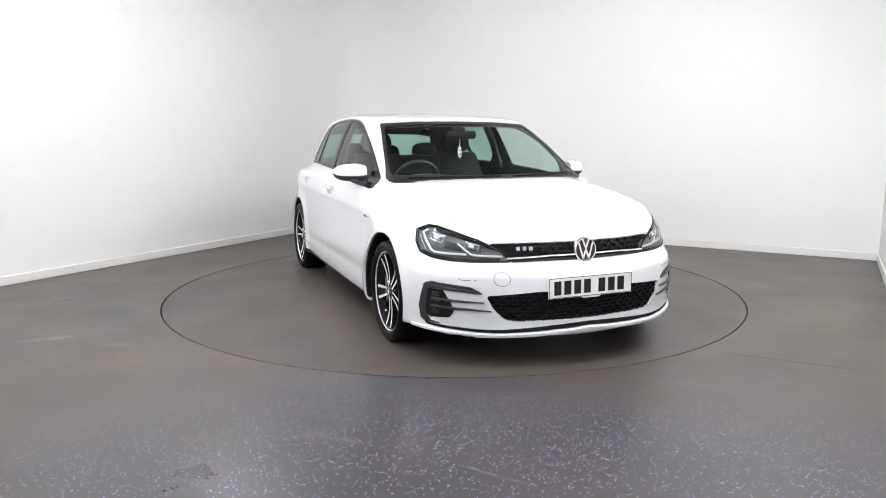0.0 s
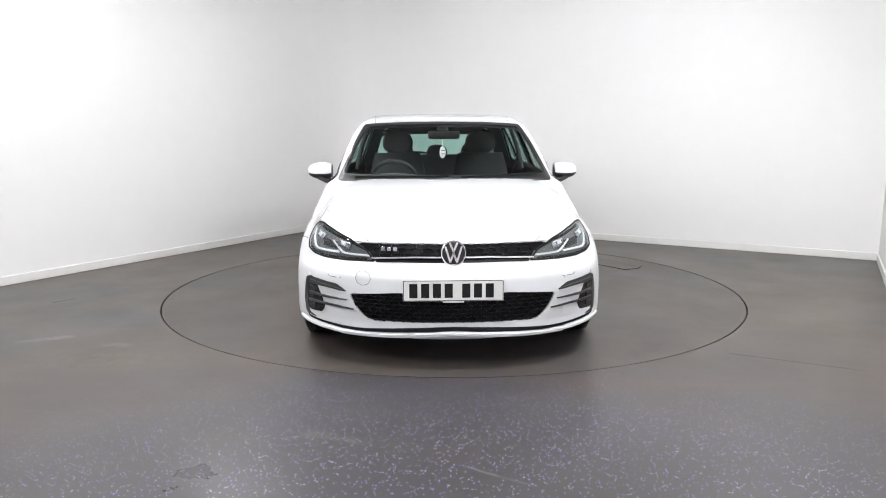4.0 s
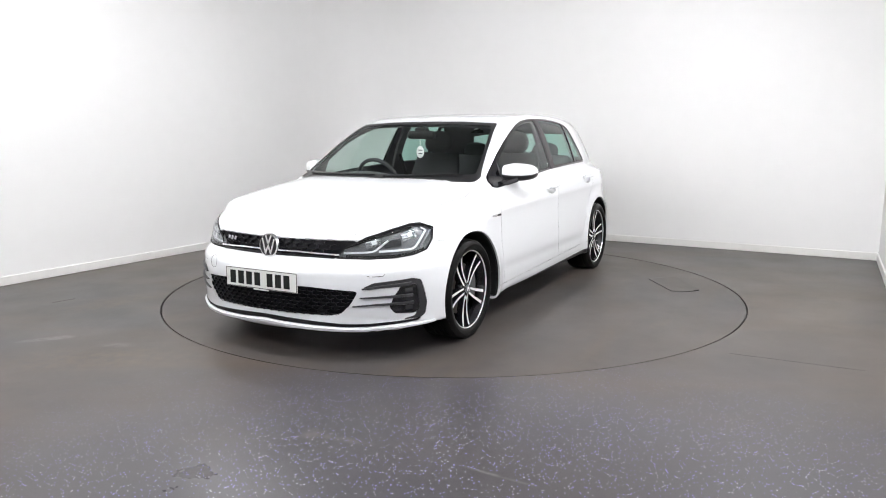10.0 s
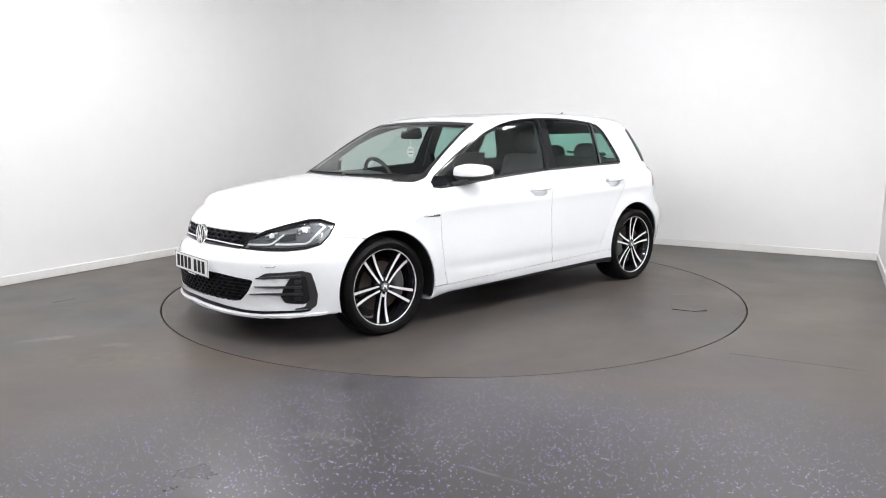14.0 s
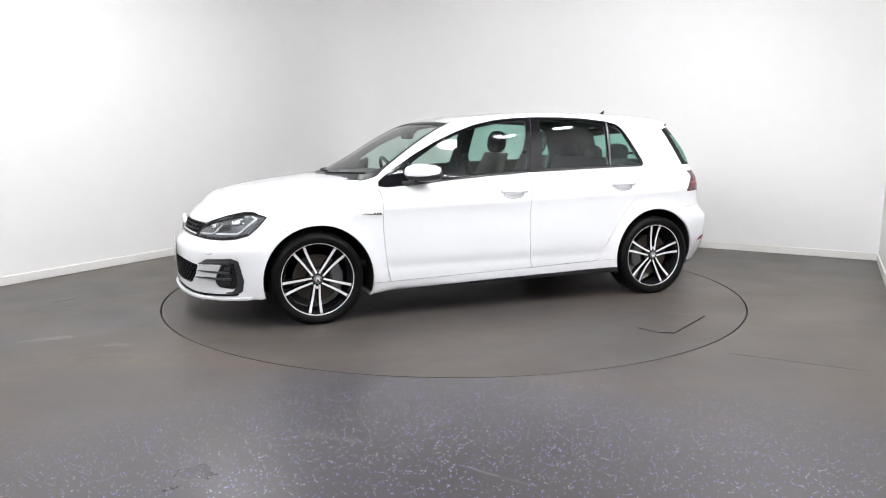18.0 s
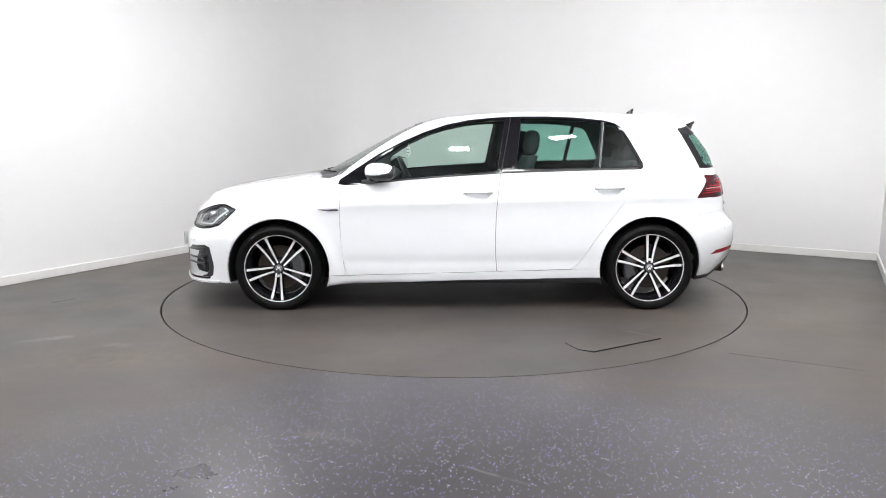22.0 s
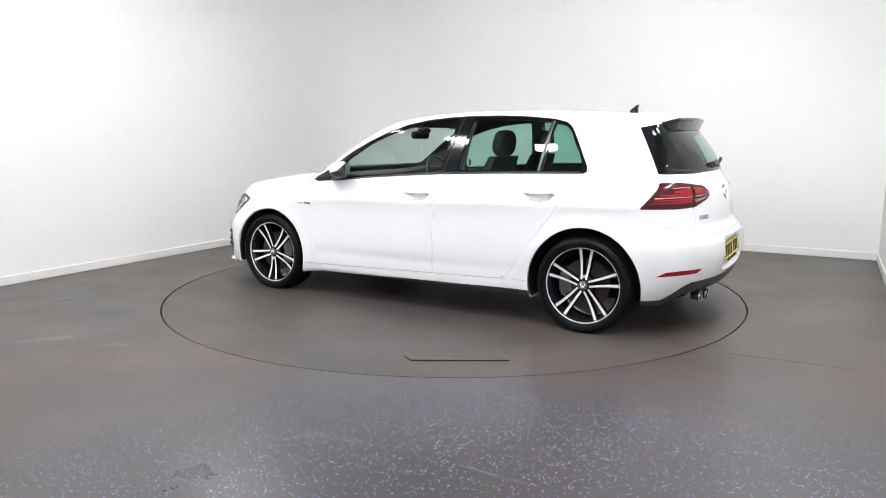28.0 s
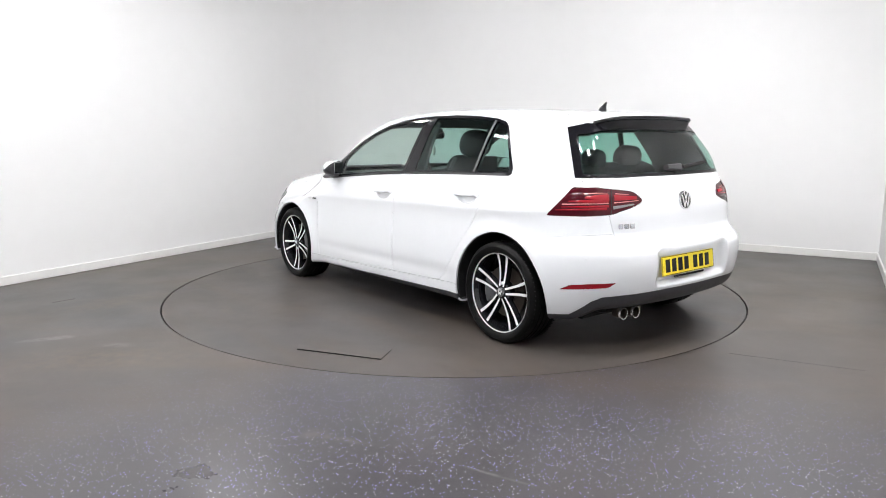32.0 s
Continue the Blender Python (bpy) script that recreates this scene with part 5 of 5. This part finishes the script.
    for a, b in (((-0.014, 0.012), (-0.006, -0.014)), ((-0.006, -0.014), (0.0, 0.002)), ((0.0, 0.002), (0.006, -0.014)), ((0.006, -0.014), (0.014, 0.012))):
        turn = math.degrees(math.atan2(b[1] - a[1], b[0] - a[0]))
        bm = box(0, 0, 0, math.hypot(b[0] - a[0], b[1] - a[1]), 0.002, 0.004, m=pose(0, 0, 0, 0, -turn, 0))
        bmesh.ops.translate(bm, vec=((a[0] + b[0]) / 2, 0.0888, (a[1] + b[1]) / 2), verts=bm.verts)
        part("cap_mark", bm, SILVER, w)
    return w


LOW = 0.008
HUBS = ((1.313, 1, 0.3055, 175), (-1.297, 1, 0.3065, -4), (1.313, -1, 0.3055, 30), (-1.297, -1, 0.3065, 12))
master = make_wheel()
for k, (x, f, z, spin) in enumerate(HUBS):
    m = pose(x, 0.765 * f, z, 0, 0, 0 if f > 0 else 180) @ pose(0, 0, 0, 0, spin, 0)
    if k:
        copied = copy_thing(master, m)
    else:
        master.matrix_local = m
    here = copied if k else master
    tyre = next(o for o in here.children if o.name.startswith("tyre"))
    tyre.data = tyre.data.copy()
    for vert in tyre.data.vertices:
        q = m @ vert.co
        if q.z < LOW + 0.0004:
            q.y += 0.30 * (LOW - q.z) * f * (1 if abs(q.y) > 0.765 else -1)
            q.z = LOW + 0.0004
            vert.co = m.inverted() @ q
    disc = lathe([(0.07, 0.03), (0.075, 0.034), (0.155, 0.034), (0.156, 0.012), (0.07, 0.012)], 48)
    bmesh.ops.transform(disc, matrix=pose(x, 0.765 * f, z) @ Matrix.Diagonal((1, f, 1, 1)), verts=disc.verts)
    bmesh.ops.recalc_face_normals(disc, faces=disc.faces)
    part("brake_disc", disc, STEEL, car, "worn steel brake disc", smooth=True)
    arc = (radians(145), radians(215)) if x > 0 else (radians(-30), radians(35))
    cal = lathe([(0.095, -0.02), (0.170, -0.02), (0.172, 0.05), (0.160, 0.058), (0.105, 0.058), (0.095, 0.05)], 14, "Y", arc, True)
    bmesh.ops.transform(cal, matrix=pose(x, 0.765 * f, z) @ Matrix.Diagonal((1, f, 1, 1)), verts=cal.verts)
    bmesh.ops.recalc_face_normals(cal, faces=cal.faces)
    part("brake_caliper", cal, SMOKE, car, "grey brake caliper")


# ---- the cabin ----
def seat(x, y, front=True):
    """A high-backed seat: cushion, backrest and headrest with its posts."""
    s = part("seat", box(x + 0.10, y, 0.56, 0.50, 0.50, 0.16, bevel=0.055, segments=3), CLOTH, car, "dark cloth seat", smooth=True)
    back = bmesh.new()
    rings = []
    for t in np.linspace(0, 1, 9):
        px, pz = x - 0.12 - 0.19 * t, 0.58 + 0.50 * t
        wide = 0.25 * (1 - 0.22 * t ** 3)
        thick = 0.075 - 0.025 * t
        rings.append([back.verts.new((px + thick * math.copysign(abs(math.cos(a)) ** 0.7, math.cos(a)) - 0.02 * abs(math.sin(a)), y + wide * math.copysign(abs(math.sin(a)) ** 0.6, math.sin(a)), pz)) for a in np.linspace(0, 2 * math.pi, 17)[:-1]])
    for a, b in zip(rings, rings[1:]):
        for k in range(16):
            back.faces.new((a[k], a[(k + 1) % 16], b[(k + 1) % 16], b[k]))
    back.faces.new(rings[0][::-1]), back.faces.new(rings[-1])
    bmesh.ops.recalc_face_normals(back, faces=back.faces)
    part("backrest", back, CLOTH, s, smooth=True)
    headrest(x - 0.33, y, 1.172, s)
    return s


def headrest(x, y, z, parent, wide=0.265, tall=0.19):
    bm = bmesh.new()
    bmesh.ops.create_uvsphere(bm, u_segments=28, v_segments=18, radius=1)
    for v in bm.verts:
        q = [math.copysign(abs(c) ** 0.72, c) for c in v.co]
        v.co = Vector((q[0] * 0.056, q[1] * wide / 2 * (1 - 0.10 * max(q[2], 0)), q[2] * tall / 2))
    bmesh.ops.transform(bm, matrix=pose(x, y, z, 0, -8, 0), verts=bm.verts)
    part("headrest", bm, CLOTH, parent, "dark headrest", smooth=True)
    for d in (-0.06, 0.06):
        part("headrest_post", sweep([(x + 0.004, y + d, z - 0.15), (x, y + d, z - 0.05)], 0.012, 0.012, up=(1, 0, 0)), CHROME, parent, smooth=True)


for y in (0.36, -0.36):
    seat(-0.18, y)
bench = part("rear_bench", box(-0.88, 0, 0.58, 0.52, 1.22, 0.17, bevel=0.05, segments=3), CLOTH, car, "dark cloth rear bench", smooth=True)
part("backrest", box(-1.20, 0, 0.80, 0.15, 1.22, 0.50, bevel=0.05, m=pose(0, 0, 0, 0, -18, 0), segments=3), CLOTH, bench, smooth=True)
for y, w in ((0.36, 0.25), (0.0, 0.20), (-0.36, 0.25)):
    headrest(-1.265, y, 1.085 if y else 1.065, bench, w, 0.15)
part("parcel_shelf", box(-1.56, 0, 0.965, 0.46, 1.12, 0.02, bevel=0.006), LINING, car, "dark parcel shelf")
part("cabin_floor", box(-0.35, 0, 0.36, 2.7, 1.40, 0.04, bevel=0.01), LINING, car, "dark carpeted cabin floor")
part("centre_console", box(0.15, 0, 0.56, 1.0, 0.20, 0.34, bevel=0.05, segments=3), SATIN, car, smooth=True)
dash = bmesh.new()
rings = []
for y in np.linspace(-0.70, 0.70, 21):
    hump = 0.022 * math.exp(-((y + 0.36) / 0.16) ** 2)
    ring = [(0.95 - 0.25 * y * y, 0.925), (0.82, 0.940), (0.66, 0.945 + hump), (0.56, 0.935 + hump), (0.535, 0.90), (0.57, 0.80), (0.62, 0.62), (0.95, 0.60)]
    rings.append([dash.verts.new((a, y, b)) for a, b in ring])
for a, b in zip(rings, rings[1:]):
    for k in range(8):
        dash.faces.new((a[k], a[(k + 1) % 8], b[(k + 1) % 8], b[k]))
dash.faces.new(rings[0][::-1]), dash.faces.new(rings[-1])
bmesh.ops.recalc_face_normals(dash, faces=dash.faces)
part("dashboard", dash, DASH, car, "black moulded dashboard", smooth=True)
tilt = pose(0.46, -0.36, 0.885, 0, -66, 0)
bm = lathe([(0.176 + 0.015 * math.cos(a), 0.016 * math.sin(a)) for a in np.linspace(0, 2 * math.pi, 11)[:-1]], 40, "Z", closed=True)
bmesh.ops.transform(bm, matrix=tilt, verts=bm.verts)
wheel_rim = part("steering_wheel", bm, SATIN, car, "black steering wheel", smooth=True)
part("boss", box(0, 0, -0.01, 0.13, 0.15, 0.06, bevel=0.025, m=Matrix()), SATIN, wheel_rim, smooth=True).matrix_local = tilt
for a in (0, 180, 90):
    b = part("wheel_spoke", sweep([(0, 0.05, -0.005), (0, 0.168, 0)], 0.036, 0.014), SMOKE, wheel_rim, smooth=True)
    b.matrix_local = tilt @ pose(0, 0, 0, 0, 0, a)
part("interior_mirror", box(0.43, 0.01, 1.232, 0.045, 0.235, 0.062, bevel=0.022, segments=3), MATT, car, "black interior mirror", smooth=True)
part("sensor_pod", box(0.40, 0.0, 1.268, 0.09, 0.09, 0.045, bevel=0.02, segments=2), MATT, car, "black sensor pod", smooth=True)
cord = part("hanging_ornament", sweep([(0.432, 0.0, 1.225), (0.430, 0.0, 1.145)], 0.004, 0.004, up=(1, 0, 0)), WHITEPLATE, car, "pale oval ornament hanging from the mirror", smooth=True)
oval = lathe([(0.0005, 0.006), (0.024, 0.005), (0.030, 0.0), (0.024, -0.005), (0.0005, -0.006)], 24, "X")
bmesh.ops.scale(oval, vec=(1, 0.95, 1.5), verts=oval.verts)
bmesh.ops.rotate(oval, cent=(0, 0, 0), matrix=Matrix.Rotation(radians(35), 3, "Z"), verts=oval.verts)
bmesh.ops.translate(oval, vec=(0.430, 0.0, 1.105), verts=oval.verts)
part("disc", oval, SKIRT, cord, smooth=True)
for v in (0.014, -0.012):
    mark = box(0, 0, 0, 0.015, 0.030, 0.006, m=pose(0, 0, 0, 0, 0, 35))
    bmesh.ops.translate(mark, vec=(0.430, 0.0, 1.105 + v), verts=mark.verts)
    part("ornament_mark", mark, SMOKE, cord)
for f in (1, -1):
    part("inner_pillar", sweep([(-0.31, 0.70 * f, 0.95), (-0.335, 0.655 * f, 1.15), (-0.36, 0.59 * f, 1.32)], 0.10, 0.03, up=(0, 1, 0)), LINING, car, "dark inner pillar trim", smooth=True)
    part("seat_belt", sweep([(-0.33, 0.665 * f, 1.08), (-0.36, 0.60 * f, 0.85), (-0.38, 0.58 * f, 0.60)], 0.05, 0.004, up=(0, 1, 0)), MATT, car, "black seat belt")

# ---- marks on the floor ----
for (x0, y0), (x1, y1), wide in (((-2.972, -0.571), (-2.869, -0.438), 0.006), ((1.566, -1.784), (2.158, -2.082), 0.0015)):
    turn = math.degrees(math.atan2(y1 - y0, x1 - x0))
    tagged(part("floor_mark", box((x0 + x1) / 2, (y0 + y1) / 2, 0.0004, math.hypot(x1 - x0, y1 - y0), wide, 0.0008, m=pose(0, 0, 0, 0, 0, turn)), GAP, None), "thin dark scratch in the vinyl floor", "floor mark", kind="structure")


# ---- what turns ----
def motions():
    rows, discs = [], []
    for k in range(33):
        a = radians(heading(k))
        x, y = 0.080, 0.089
        rows.append((k, pose(-x * math.cos(a) + y * math.sin(a), -x * math.sin(a) - y * math.cos(a), -0.008, 0, 0, heading(k))))
        discs.append((k, pose(0, 0.018, 0, 0, 0, heading(k))))
    walk(car, rows)
    walk(table, discs)


motions()
